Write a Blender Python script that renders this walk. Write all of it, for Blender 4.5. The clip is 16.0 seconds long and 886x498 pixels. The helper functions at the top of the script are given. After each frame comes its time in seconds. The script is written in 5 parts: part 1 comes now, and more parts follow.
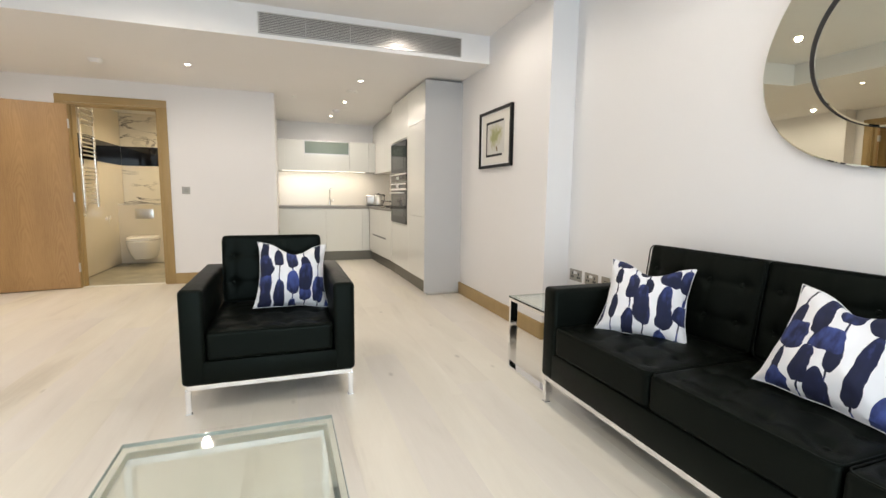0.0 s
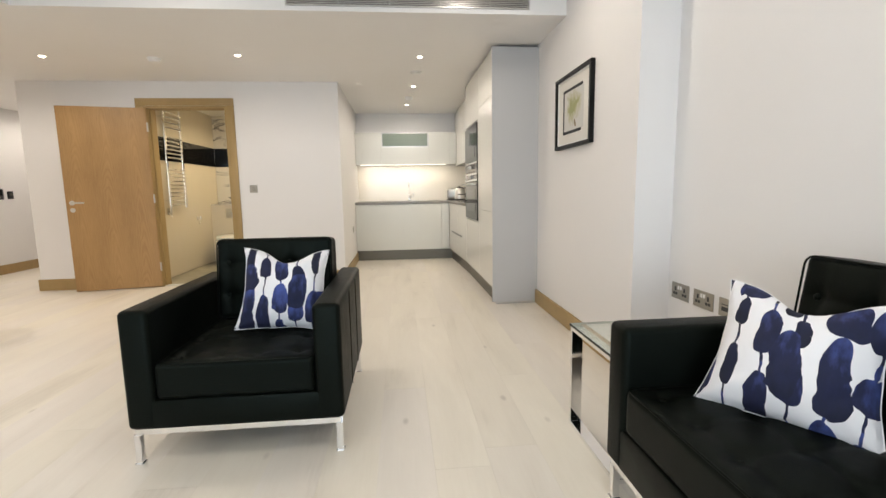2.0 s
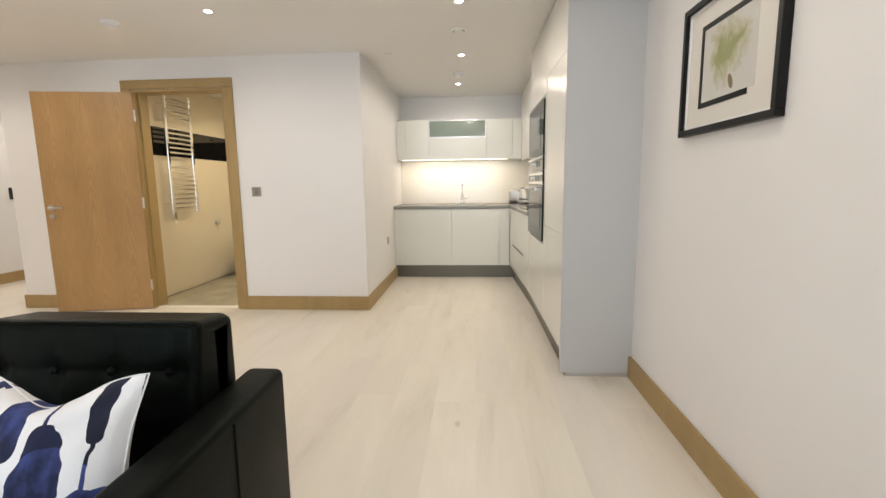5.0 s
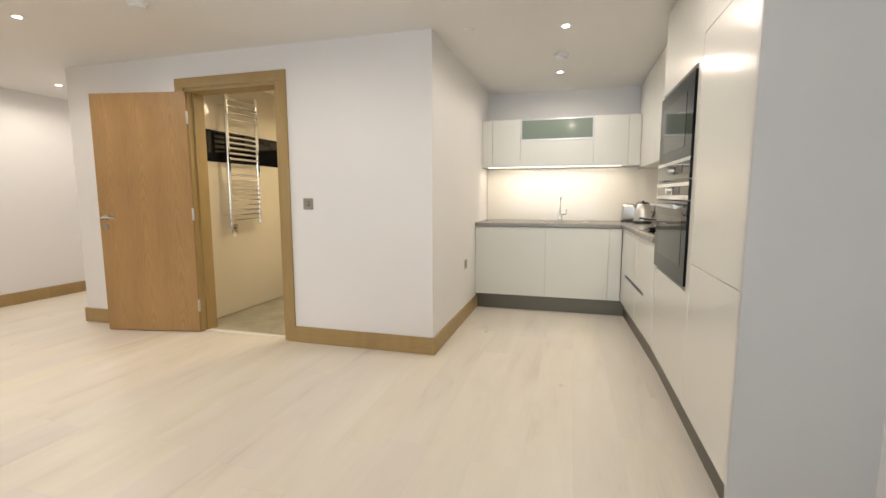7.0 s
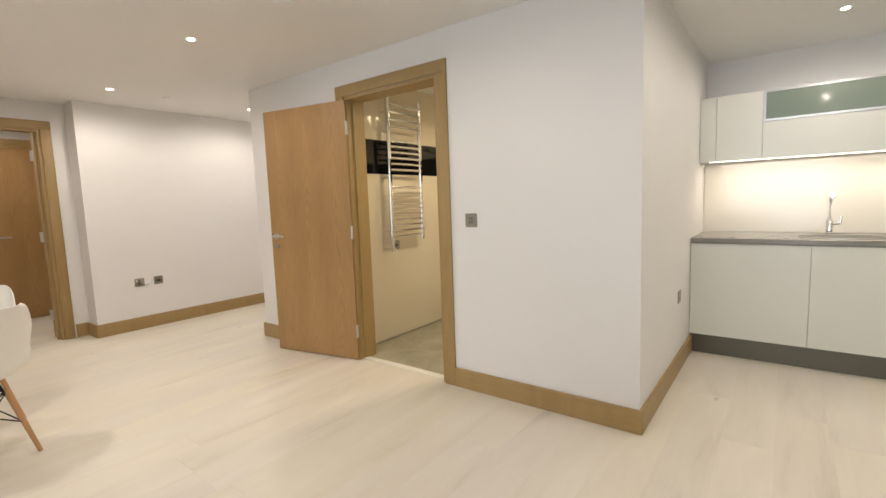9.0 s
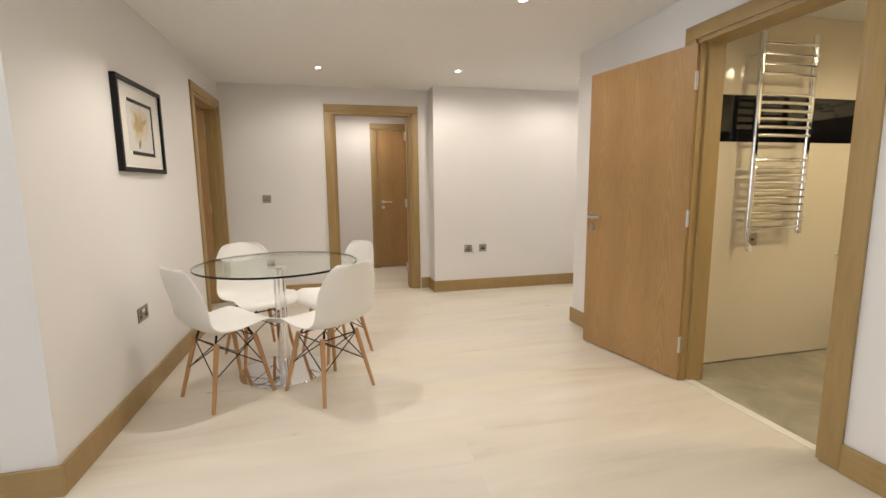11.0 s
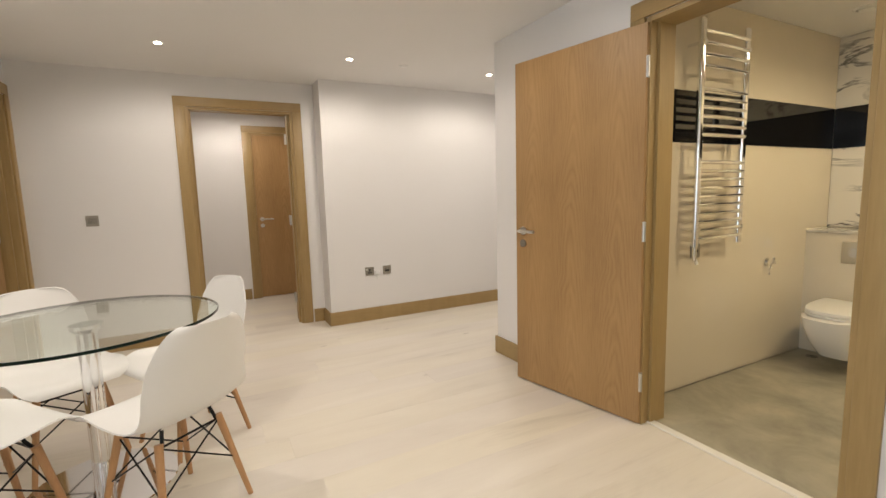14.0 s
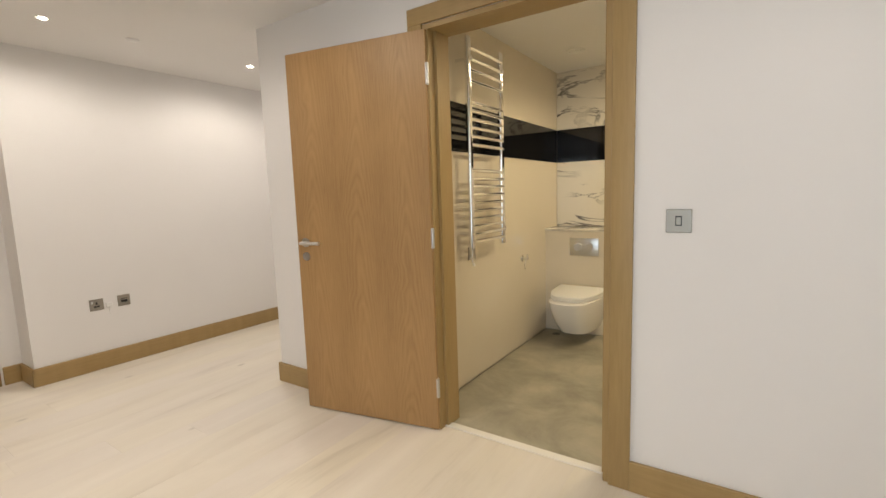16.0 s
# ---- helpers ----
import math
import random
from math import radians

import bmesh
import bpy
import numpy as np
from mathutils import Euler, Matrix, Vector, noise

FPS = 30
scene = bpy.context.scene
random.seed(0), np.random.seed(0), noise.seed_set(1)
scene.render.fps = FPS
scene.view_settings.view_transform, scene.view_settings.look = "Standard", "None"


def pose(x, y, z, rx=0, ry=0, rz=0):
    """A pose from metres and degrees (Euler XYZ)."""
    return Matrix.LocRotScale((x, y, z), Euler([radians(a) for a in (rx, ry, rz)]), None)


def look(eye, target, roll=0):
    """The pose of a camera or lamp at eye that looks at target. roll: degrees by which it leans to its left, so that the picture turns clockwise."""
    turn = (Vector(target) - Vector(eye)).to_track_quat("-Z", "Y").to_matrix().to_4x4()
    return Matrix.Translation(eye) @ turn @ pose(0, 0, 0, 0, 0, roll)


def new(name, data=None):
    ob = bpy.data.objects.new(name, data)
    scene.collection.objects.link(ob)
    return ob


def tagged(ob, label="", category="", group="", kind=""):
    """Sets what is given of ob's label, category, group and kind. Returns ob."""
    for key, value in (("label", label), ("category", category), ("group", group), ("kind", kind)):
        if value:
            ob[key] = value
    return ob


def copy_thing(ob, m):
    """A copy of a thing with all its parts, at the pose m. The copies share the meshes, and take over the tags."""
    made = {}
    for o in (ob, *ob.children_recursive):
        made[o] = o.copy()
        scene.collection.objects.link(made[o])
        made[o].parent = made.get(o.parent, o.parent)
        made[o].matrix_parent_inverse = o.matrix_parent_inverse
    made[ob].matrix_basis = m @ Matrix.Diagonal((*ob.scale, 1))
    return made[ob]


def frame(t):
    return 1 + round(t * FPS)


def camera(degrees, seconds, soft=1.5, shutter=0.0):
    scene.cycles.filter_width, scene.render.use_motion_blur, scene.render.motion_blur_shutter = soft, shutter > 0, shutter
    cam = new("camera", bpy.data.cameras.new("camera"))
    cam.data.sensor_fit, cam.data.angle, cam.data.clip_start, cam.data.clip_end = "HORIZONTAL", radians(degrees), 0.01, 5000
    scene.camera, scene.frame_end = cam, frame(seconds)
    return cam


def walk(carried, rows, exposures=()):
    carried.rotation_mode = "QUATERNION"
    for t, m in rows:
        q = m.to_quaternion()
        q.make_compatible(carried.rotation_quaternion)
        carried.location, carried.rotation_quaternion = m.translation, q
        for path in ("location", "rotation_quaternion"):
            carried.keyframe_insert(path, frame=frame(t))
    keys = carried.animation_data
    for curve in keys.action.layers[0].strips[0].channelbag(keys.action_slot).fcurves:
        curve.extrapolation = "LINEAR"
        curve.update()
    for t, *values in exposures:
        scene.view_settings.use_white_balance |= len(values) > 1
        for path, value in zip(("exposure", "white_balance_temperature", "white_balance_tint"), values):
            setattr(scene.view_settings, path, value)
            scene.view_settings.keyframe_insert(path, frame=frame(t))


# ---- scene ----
cam = camera(88.8, 16.0)
PATH = [
    (0, (0.223, 0.173, 1.097), (0.878, 2.048, 0.863), 0.7),
    (0.5, (0.345, 0.296, 1.083), (0.914, 2.198, 0.834), 0.1),
    (1, (0.545, 0.441, 1.082), (0.891, 2.395, 0.836), 1.1),
    (1.5, (0.709, 0.561, 1.073), (1.003, 2.516, 0.773), -0.2),
    (2, (0.816, 0.798, 1.07), (0.998, 2.773, 0.812), -1.0),
    (2.5, (0.915, 1.024, 1.1), (0.982, 3.001, 0.809), -1.4),
    (3, (1.054, 1.287, 1.116), (0.893, 3.257, 0.81), 0.3),
    (3.5, (1.107, 1.564, 1.119), (1.002, 3.545, 0.861), -0.6),
    (6, (1.171, 2.669, 1.194), (0.904, 4.629, 0.898), -1.1),
    (6.5, (1.194, 2.95, 1.177), (0.711, 4.873, 0.915), -0.4),
    (7, (1.105, 3.192, 1.187), (0.558, 5.101, 0.951), -0.1),
    (7.5, (1.032, 3.408, 1.206), (0.381, 5.283, 0.961), -0.6),
    (8, (0.936, 3.638, 1.195), (0.038, 5.412, 0.987), -0.6),
    (8.5, (0.854, 3.77, 1.216), (-0.195, 5.453, 0.957), -1.3),
    (9, (0.698, 3.921, 1.248), (-0.503, 5.507, 1.038), -2.0),
    (9.5, (0.567, 4.048, 1.268), (-0.914, 5.369, 1.019), -2.9),
    (10, (0.492, 4.13, 1.25), (-1.234, 5.104, 0.984), -1.8),
    (12.5, (-0.116, 4.278, 1.245), (-2.081, 4.52, 0.959), -1.3),
    (13, (-0.269, 4.258, 1.239), (-2.166, 4.838, 0.989), -2.4),
    (13.5, (-0.35, 4.281, 1.229), (-2.177, 5.041, 0.939), -2.0),
    (14, (-0.44, 4.363, 1.243), (-2.204, 5.275, 1.005), -1.6),
    (14.5, (-0.495, 4.434, 1.244), (-2.176, 5.498, 1.032), -1.3),
    (15, (-0.552, 4.463, 1.242), (-1.991, 5.837, 1.039), -1.3),
    (15.5, (-0.612, 4.461, 1.245), (-1.848, 6.018, 1.034), -1.7),
    (16, (-0.674, 4.451, 1.246), (-1.787, 6.095, 1.008), -1.9),
]
walk(cam, [(t, look(eye, target, roll)) for t, eye, target, roll in PATH],
     exposures=((0, 0.12), (2, 0.06), (3.5, 0.09), (7, 0.05), (10, -0.04), (16, -0.08)))

# ---- light ----
world = bpy.data.worlds.new("world")
scene.world = world
world.use_nodes = True
_sky = world.node_tree.nodes.new("ShaderNodeTexSky")
_sky.sky_type, _sky.sun_disc, _sky.sun_elevation, _sky.sun_rotation = "NISHITA", False, radians(35), radians(200)
world.node_tree.links.new(_sky.outputs[0], world.node_tree.nodes["Background"].inputs[0])
world.node_tree.nodes["Background"].inputs[1].default_value = 0.08
WARM = (1.0, 0.885, 0.77)
SPOT_W, BATH_W = 27.0, 54.0


def lamp(name, kind, m, energy, colour, **k):
    d = bpy.data.lights.new(name, kind)
    d.energy, d.color = energy, colour
    if kind == "SPOT":
        d.spot_size, d.spot_blend, d.shadow_soft_size = radians(k.get("angle", 166)), k.get("blend", 0.5), k.get("soft", 0.03)
    if kind == "AREA":
        d.shape, d.size, d.size_y = "RECTANGLE", k["sx"], k["sy"]
    ob = new(name, d)
    ob.matrix_world = m
    return ob


# daylight in the opening of the window behind the start of the walk
lamp("window_daylight", "AREA", look((0.35, -2.74, 1.2), (0.35, 3.0, 1.2)), 96.0, (0.74, 0.87, 1.0), sx=3.0, sy=2.2)


# ---- materials ----
def mat(name, base=(0.8, 0.8, 0.8), rough=0.5, metal=0.0, **k):
    m = bpy.data.materials.new(name)
    m.use_nodes = True
    b = m.node_tree.nodes["Principled BSDF"]
    b.inputs["Base Color"].default_value = (*base, 1)
    b.inputs["Roughness"].default_value = rough
    b.inputs["Metallic"].default_value = metal
    for key, v in k.items():
        b.inputs[key.replace("_", " ")].default_value = v
    return m


class Nodes:
    """Short hand for node trees."""

    def __init__(self, m):
        self.t = m.node_tree
        self.b = self.t.nodes["Principled BSDF"]

    def n(self, kind, ins=None, **props):
        node = self.t.nodes.new("ShaderNode" + kind)
        for p, v in props.items():
            if p == "operation":
                node.operation = v
            elif p == "blend":
                node.data_type, node.blend_type = "RGBA", v
            elif p == "bands":
                node.wave_type, node.bands_direction = "BANDS", v
            elif p == "feature":
                node.feature = v
            elif p == "dims":
                node.noise_dimensions = v
        for key, v in (ins or {}).items():
            sock = node.inputs[key]
            if isinstance(v, bpy.types.NodeSocket):
                self.t.links.new(v, sock)
            else:
                sock.default_value = v
        return node

    def math(self, op, a, b=0.0, c=0.0):
        return self.n("Math", {0: a, 1: b, 2: c}, operation=op).outputs[0]

    def mix(self, f, a, b, how="MIX"):
        return self.n("Mix", {0: f, 6: a, 7: b}, blend=how).outputs[2]

    def ramp(self, f, stops):
        r = self.n("ValToRGB", {0: f})
        e = r.color_ramp.elements
        while len(e) < len(stops):
            e.new(0.5)
        for q, (p, c) in zip(e, stops):
            q.position, q.color = p, (*c, 1)
        return r.outputs[0]

    def place(self, scale=(1, 1, 1), rot=(0, 0, 0), world_space=False):
        src = self.n("NewGeometry").outputs["Position"] if world_space else self.n("TexCoord").outputs["Object"]
        return self.n("Mapping", {"Vector": src, "Scale": scale, "Rotation": rot}).outputs[0]

    def noise(self, v, scale, detail=4.0, rough=0.55, dist=0.0):
        return self.n("TexNoise", {"Vector": v, "Scale": scale, "Detail": detail, "Roughness": rough, "Distortion": dist}).outputs[0]

    def bump(self, h, strength, dist=0.002):
        self.t.links.new(self.n("Bump", {"Height": h, "Strength": strength, "Distance": dist}).outputs[0], self.b.inputs["Normal"])

    def colour(self, c):
        self.t.links.new(c, self.b.inputs["Base Color"])

    def rough(self, r):
        self.t.links.new(r, self.b.inputs["Roughness"])

    def span(self, f, lo, hi):
        return self.n("MapRange", {0: f, 3: lo, 4: hi}).outputs[0]


def paint(name, c, rough=0.6):
    m = mat(name, c, rough)
    q = Nodes(m)
    v = q.place(world_space=True)
    big = q.noise(v, 1.1, 3)
    q.colour(q.mix(q.span(big, 0.0, 1.0), (*[x * 0.965 for x in c], 1), (*[min(1, x * 1.02) for x in c], 1)))
    q.rough(q.span(q.noise(v, 14, 3), rough - 0.08, rough + 0.08))
    q.bump(q.noise(v, 260, 3), 0.12, 0.001)
    return m


def timber(name, light, dark, grain=(26, 26, 1.6), figure=True, rough=0.42):
    m = mat(name, light, rough)
    q = Nodes(m)
    v = q.place(grain)
    fine = q.noise(v, 4.0, 6, 0.65, 0.3)
    wide = q.noise(q.place((5, 5, 0.8)), 1.6, 3, 0.5, 0.8)
    f = q.math("ADD", q.math("MULTIPLY", fine, 0.55), q.math("MULTIPLY", wide, 0.45))
    if figure:
        contour = q.noise(q.place((6.0, 6.0, 0.85)), 1.0, 2, 0.4, 0.6)
        rings = q.math("MULTIPLY", q.math("PINGPONG", q.math("MULTIPLY", contour, 9.0), 0.5), 2.0)
        blotch = q.noise(q.place((8, 8, 1.5)), 1.3, 3, 0.6)
        f = q.math("ADD", q.math("MULTIPLY", f, 0.56), q.math("ADD", q.math("MULTIPLY", rings, 0.18), q.math("MULTIPLY", blotch, 0.28)))
    mid = tuple((a * 1.1 + b) / 2.1 for a, b in zip(light, dark))
    q.colour(q.ramp(f, [(0.28, dark), (0.5, mid), (0.74, light)]))
    q.rough(q.span(fine, rough - 0.06, rough + 0.1))
    q.bump(fine, 0.12, 0.0015)
    return m


WALL = paint("wall_paint", (0.80, 0.79, 0.785))
CEIL = paint("ceiling_paint", (0.82, 0.81, 0.80), 0.75)


def door_veneer():
    """Three leaves of crown-cut oak side by side: nested arches up the middle of each, straight grain between."""
    m = mat("crown_cut_oak_veneer", (0.40, 0.24, 0.10), 0.42)
    q = Nodes(m)
    o = q.n("SeparateXYZ", {0: q.n("TexCoord").outputs["Object"]})
    leaf = q.math("DIVIDE", o.outputs[0], 0.287)
    num = q.math("FLOOR", leaf)
    u = q.math("MULTIPLY", q.math("SUBTRACT", q.math("SUBTRACT", leaf, num), 0.5), 2.0)
    sway = q.math("SUBTRACT", q.noise(q.place((2.0, 2.0, 1.6)), 1.0, 3, 0.5, 0.3), 0.5)
    u = q.math("MULTIPLY_ADD", sway, 0.7, u)
    rise = q.math("MULTIPLY_ADD", num, 0.37, o.outputs[2])
    arch = q.math("MULTIPLY_ADD", q.math("POWER", q.math("ABSOLUTE", u), 1.6), 1.5, q.math("MULTIPLY_ADD", sway, 1.2, rise))
    rings = q.math("MULTIPLY", q.math("PINGPONG", q.math("MULTIPLY", arch, 5.5), 0.5), 2.0)
    heart = q.n("MapRange", {0: q.math("ABSOLUTE", u), 1: 0.12, 2: 0.75, 3: 1.0, 4: 0.25}).outputs[0]
    fine = q.noise(q.place((48, 48, 1.8)), 4.0, 6, 0.7, 0.3)
    pores = q.noise(q.place((150, 150, 5.0)), 2.0, 3, 0.6)
    blotch = q.noise(q.place((3.2, 3.2, 1.1)), 1.6, 4, 0.6, 0.4)
    f = q.math("ADD", q.math("MULTIPLY", q.math("MULTIPLY", rings, heart), 0.13), q.math("ADD", q.math("MULTIPLY", fine, 0.38), q.math("MULTIPLY_ADD", blotch, 0.34, q.math("MULTIPLY", pores, 0.18))))
    q.colour(q.ramp(f, [(0.30, (0.270, 0.150, 0.056)), (0.50, (0.375, 0.222, 0.090)), (0.70, (0.445, 0.272, 0.116))]))
    fleck = q.n("TexVoronoi", {"Vector": q.place((14, 14, 3.4)), "Scale": 1.0}).outputs["Distance"]
    q.rough(q.span(fine, 0.38, 0.54))
    q.bump(q.math("ADD", fine, q.math("MULTIPLY", fleck, 0.2)), 0.14, 0.0015)
    return m


OAK_DOOR = door_veneer()
OAK_TRIM = timber("oak_trim", (0.415, 0.288, 0.124), (0.30, 0.20, 0.078), figure=False)
OAK_TRIM_X = timber("oak_trim_along_x", (0.415, 0.288, 0.124), (0.30, 0.20, 0.078), (1.6, 26, 26), False)
OAK_TRIM_Y = timber("oak_trim_along_y", (0.415, 0.288, 0.124), (0.30, 0.20, 0.078), (26, 1.6, 26), False)
BEECH = timber("beech_legs", (0.56, 0.33, 0.16), (0.42, 0.22, 0.10), (40, 40, 4), False, 0.4)
CHROME = mat("chrome", (0.86, 0.86, 0.87), 0.06, 1.0)
RAIL = mat("bright_chrome_rail", (0.90, 0.89, 0.87), 0.16, 1.0)
STEEL = mat("brushed_steel", (0.62, 0.62, 0.61), 0.28, 1.0)
DARK_STEEL = mat("plinth_steel", (0.15, 0.14, 0.115), 0.38, 0.8)
PLATE = mat("socket_plate_metal", (0.36, 0.34, 0.30), 0.36, 0.8)
BLACK = mat("black_plastic", (0.012, 0.012, 0.013), 0.35)
WIRE = mat("black_wire", (0.015, 0.015, 0.016), 0.3, 0.6)
WHITE_PLASTIC = mat("white_plastic", (0.82, 0.82, 0.81), 0.32)
SHELL = mat("white_moulded_shell", (0.84, 0.84, 0.83), 0.36)
CERAMIC = mat("white_ceramic", (0.86, 0.85, 0.83), 0.08, Coat_Weight=0.5)
GLOSS = mat("gloss_white_lacquer", (0.72, 0.725, 0.685), 0.24)
PANEL = paint("grey_matt_end_panel", (0.50, 0.50, 0.50), 0.42)
SPLASH = mat("cream_glass_splashback", (0.82, 0.79, 0.73), 0.09)
OVEN_GLASS = mat("black_oven_glass", (0.006, 0.007, 0.007), 0.05, IOR=1.22)
MIRROR = mat("tinted_mirror", (0.68, 0.675, 0.57), 0.01, 1.0)
FROST = mat("smoked_glass_front", (0.20, 0.245, 0.21), 0.10, Coat_Weight=0.4)
BLACK_TILE = mat("polished_black_tile", (0.006, 0.006, 0.007), 0.05)
GROUT = paint("pale_grout", (0.58, 0.52, 0.43), 0.8)


def stone(name, a, b, vein, rough, scale=2.0, veins=True):
    m = mat(name, a, rough)
    q = Nodes(m)
    v = q.place(world_space=True)
    c = q.mix(q.span(q.noise(v, scale, 6, 0.6, 0.4), 0, 1), (*a, 1), (*b, 1))
    if veins:
        w = q.noise(q.place((0.9, 0.9, 3.4), (0.3, 0.5, 0.2), True), 1.1, 5, 0.6, 1.4)
        line = q.math("SUBTRACT", 1.0, q.math("MULTIPLY", q.math("ABSOLUTE", q.math("SUBTRACT", w, 0.5)), 34.0))
        gate = q.math("MULTIPLY", q.n("Clamp", {0: line}).outputs[0], q.span(q.noise(v, 1.7, 2), -3.4, 4.2))
        c = q.mix(q.n("Clamp", {0: gate}).outputs[0], c, (*vein, 1))
    q.colour(c)
    q.rough(q.span(q.noise(v, 9, 4), max(0.02, rough - 0.05), rough + 0.07))
    return m


BEIGE_TILE = stone("beige_polished_tile", (0.66, 0.59, 0.47), (0.71, 0.65, 0.54), (0.5, 0.45, 0.36), 0.07, 2.0, False)
MARBLE = stone("veined_white_marble", (0.70, 0.65, 0.56), (0.76, 0.72, 0.63), (0.13, 0.12, 0.11), 0.10)
BATH_FLOOR = stone("grey_stone_floor_tile", (0.035, 0.033, 0.023), (0.66, 0.615, 0.48), (0.2, 0.2, 0.18), 0.34, 3.0, False)
WORKTOP = stone("grey_composite_worktop", (0.20, 0.19, 0.175), (0.26, 0.245, 0.225), (0.2, 0.2, 0.2), 0.24, 60, False)


def leather():
    m = mat("black_leather", (0.012, 0.013, 0.012), 0.45, Specular_IOR_Level=0.09, Specular_Tint=(0.8, 1.0, 0.9, 1.0))
    q = Nodes(m)
    v = q.place(world_space=True)
    cells = q.n("TexVoronoi", {"Vector": v, "Scale": 330.0}).outputs["Distance"]
    soft = q.noise(v, 7, 4)
    q.colour(q.mix(soft, (0.0018, 0.0024, 0.0018, 1), (0.005, 0.0062, 0.005, 1)))
    q.rough(q.span(soft, 0.34, 0.52))
    q.bump(q.math("ADD", q.math("MULTIPLY", cells, 0.5), q.math("MULTIPLY", q.noise(v, 16, 3), 1.2)), 0.22, 0.003)
    return m


LEATHER = leather()


def floor_oak():
    m = mat("whitewashed_oak", (0.7, 0.63, 0.53), 0.4)
    q = Nodes(m)
    r = q.n("ObjectInfo").outputs["Random"]
    shift = q.n("CombineXYZ", {0: q.math("MULTIPLY", r, 37.0), 1: q.math("MULTIPLY", r, 91.0)}).outputs[0]
    pos = q.n("VectorMath", {0: q.n("NewGeometry").outputs["Position"], 1: shift}, operation="ADD").outputs[0]
    v = q.n("Mapping", {"Vector": pos, "Scale": (4.5, 0.9, 1)}).outputs[0]
    grain = q.noise(q.n("Mapping", {"Vector": pos, "Scale": (34, 1.5, 1)}).outputs[0], 2.5, 6, 0.65, 0.4)
    cloud = q.noise(v, 1.0, 4, 0.55, 0.7)
    f = q.math("ADD", q.math("MULTIPLY", grain, 0.20), q.math("MULTIPLY", cloud, 0.80))
    c = q.ramp(f, [(0.26, (0.60, 0.55, 0.475)), (0.42, (0.725, 0.675, 0.595)), (0.72, (0.80, 0.755, 0.675))])
    tone = q.span(r, 0.98, 1.015)
    c = q.mix(1.0, c, q.n("CombineColor", {0: tone, 1: tone, 2: q.math("MULTIPLY", tone, q.span(r, 1.02, 0.96))}).outputs[0], "MULTIPLY")
    knots = q.n("TexVoronoi", {"Vector": q.n("Mapping", {"Vector": pos, "Scale": (2.1, 1.0, 1)}).outputs[0], "Scale": 1.5}).outputs["Distance"]
    k = q.n("MapRange", {0: knots, 1: 0.022, 2: 0.060, 3: 0.42, 4: 0.0}).outputs[0]
    c = q.mix(k, c, (0.30, 0.26, 0.22, 1))
    q.colour(c)
    q.rough(q.span(cloud, 0.30, 0.46))
    q.bump(grain, 0.10, 0.001)
    return m


FLOOR = floor_oak()


def glass(name, tint, edge=False):
    """A thin polished sheet: clear, with gloss by Fresnel."""
    m = mat(name, tint, 0.0)
    q = Nodes(m)
    clear = q.n("BsdfTransparent", {0: (*tint, 1)}).outputs[0]
    gloss = q.n("BsdfGlossy", {0: (1, 1, 1, 1), 1: 0.01}).outputs[0]
    f = q.math("MULTIPLY_ADD", q.math("POWER", q.n("LayerWeight", {"Blend": 0.5}).outputs["Facing"], 4.0), 0.75, 0.035)
    mixed = q.n("MixShader", {0: f, 1: clear, 2: gloss}).outputs[0]
    q.t.links.new(mixed, q.t.nodes["Material Output"].inputs[0])
    return m


GLASS = glass("clear_glass", (0.95, 0.985, 0.965))
GLASS_EDGE = mat("green_glass_edge", (0.007, 0.016, 0.012), 0.15, IOR=1.3)


def glow(name, c, s):
    m = mat(name, (0.9, 0.9, 0.9), 0.5)
    b = m.node_tree.nodes["Principled BSDF"]
    b.inputs["Emission Color"].default_value = (*c, 1)
    b.inputs["Emission Strength"].default_value = s
    return m


LED = glow("lit_lamp_face", (1.0, 0.86, 0.68), 22.0)
LED_STRIP = glow("lit_strip", (1.0, 0.88, 0.70), 2.6)


# ---- mesh helpers ----
def box(bm, x0, x1, y0, y1, z0, z1, bevel=0.0, seg=1):
    r = bmesh.ops.create_cube(bm, size=1.0, matrix=Matrix.Translation(((x0 + x1) / 2, (y0 + y1) / 2, (z0 + z1) / 2)) @ Matrix.Diagonal((x1 - x0, y1 - y0, z1 - z0, 1)))
    if bevel:
        edges = list({e for v in r["verts"] for e in v.link_edges})
        bmesh.ops.bevel(bm, geom=edges, offset=bevel, segments=seg, profile=0.5, affect="EDGES")
    return bm


def boxed(*a, **k):
    return box(bmesh.new(), *a, **k)


def cyl(bm, p, q, r, r2=None, n=16, bevel=0.0):
    p, q = Vector(p), Vector(q)
    d = q - p
    m = Matrix.Translation((p + q) / 2) @ d.to_track_quat("Z", "Y").to_matrix().to_4x4()
    bmesh.ops.create_cone(bm, cap_ends=True, segments=n, radius1=r, radius2=r if r2 is None else r2, depth=d.length, matrix=m)
    return bm


def rod(p, q, r, r2=None, n=16):
    return cyl(bmesh.new(), p, q, r, r2, n)


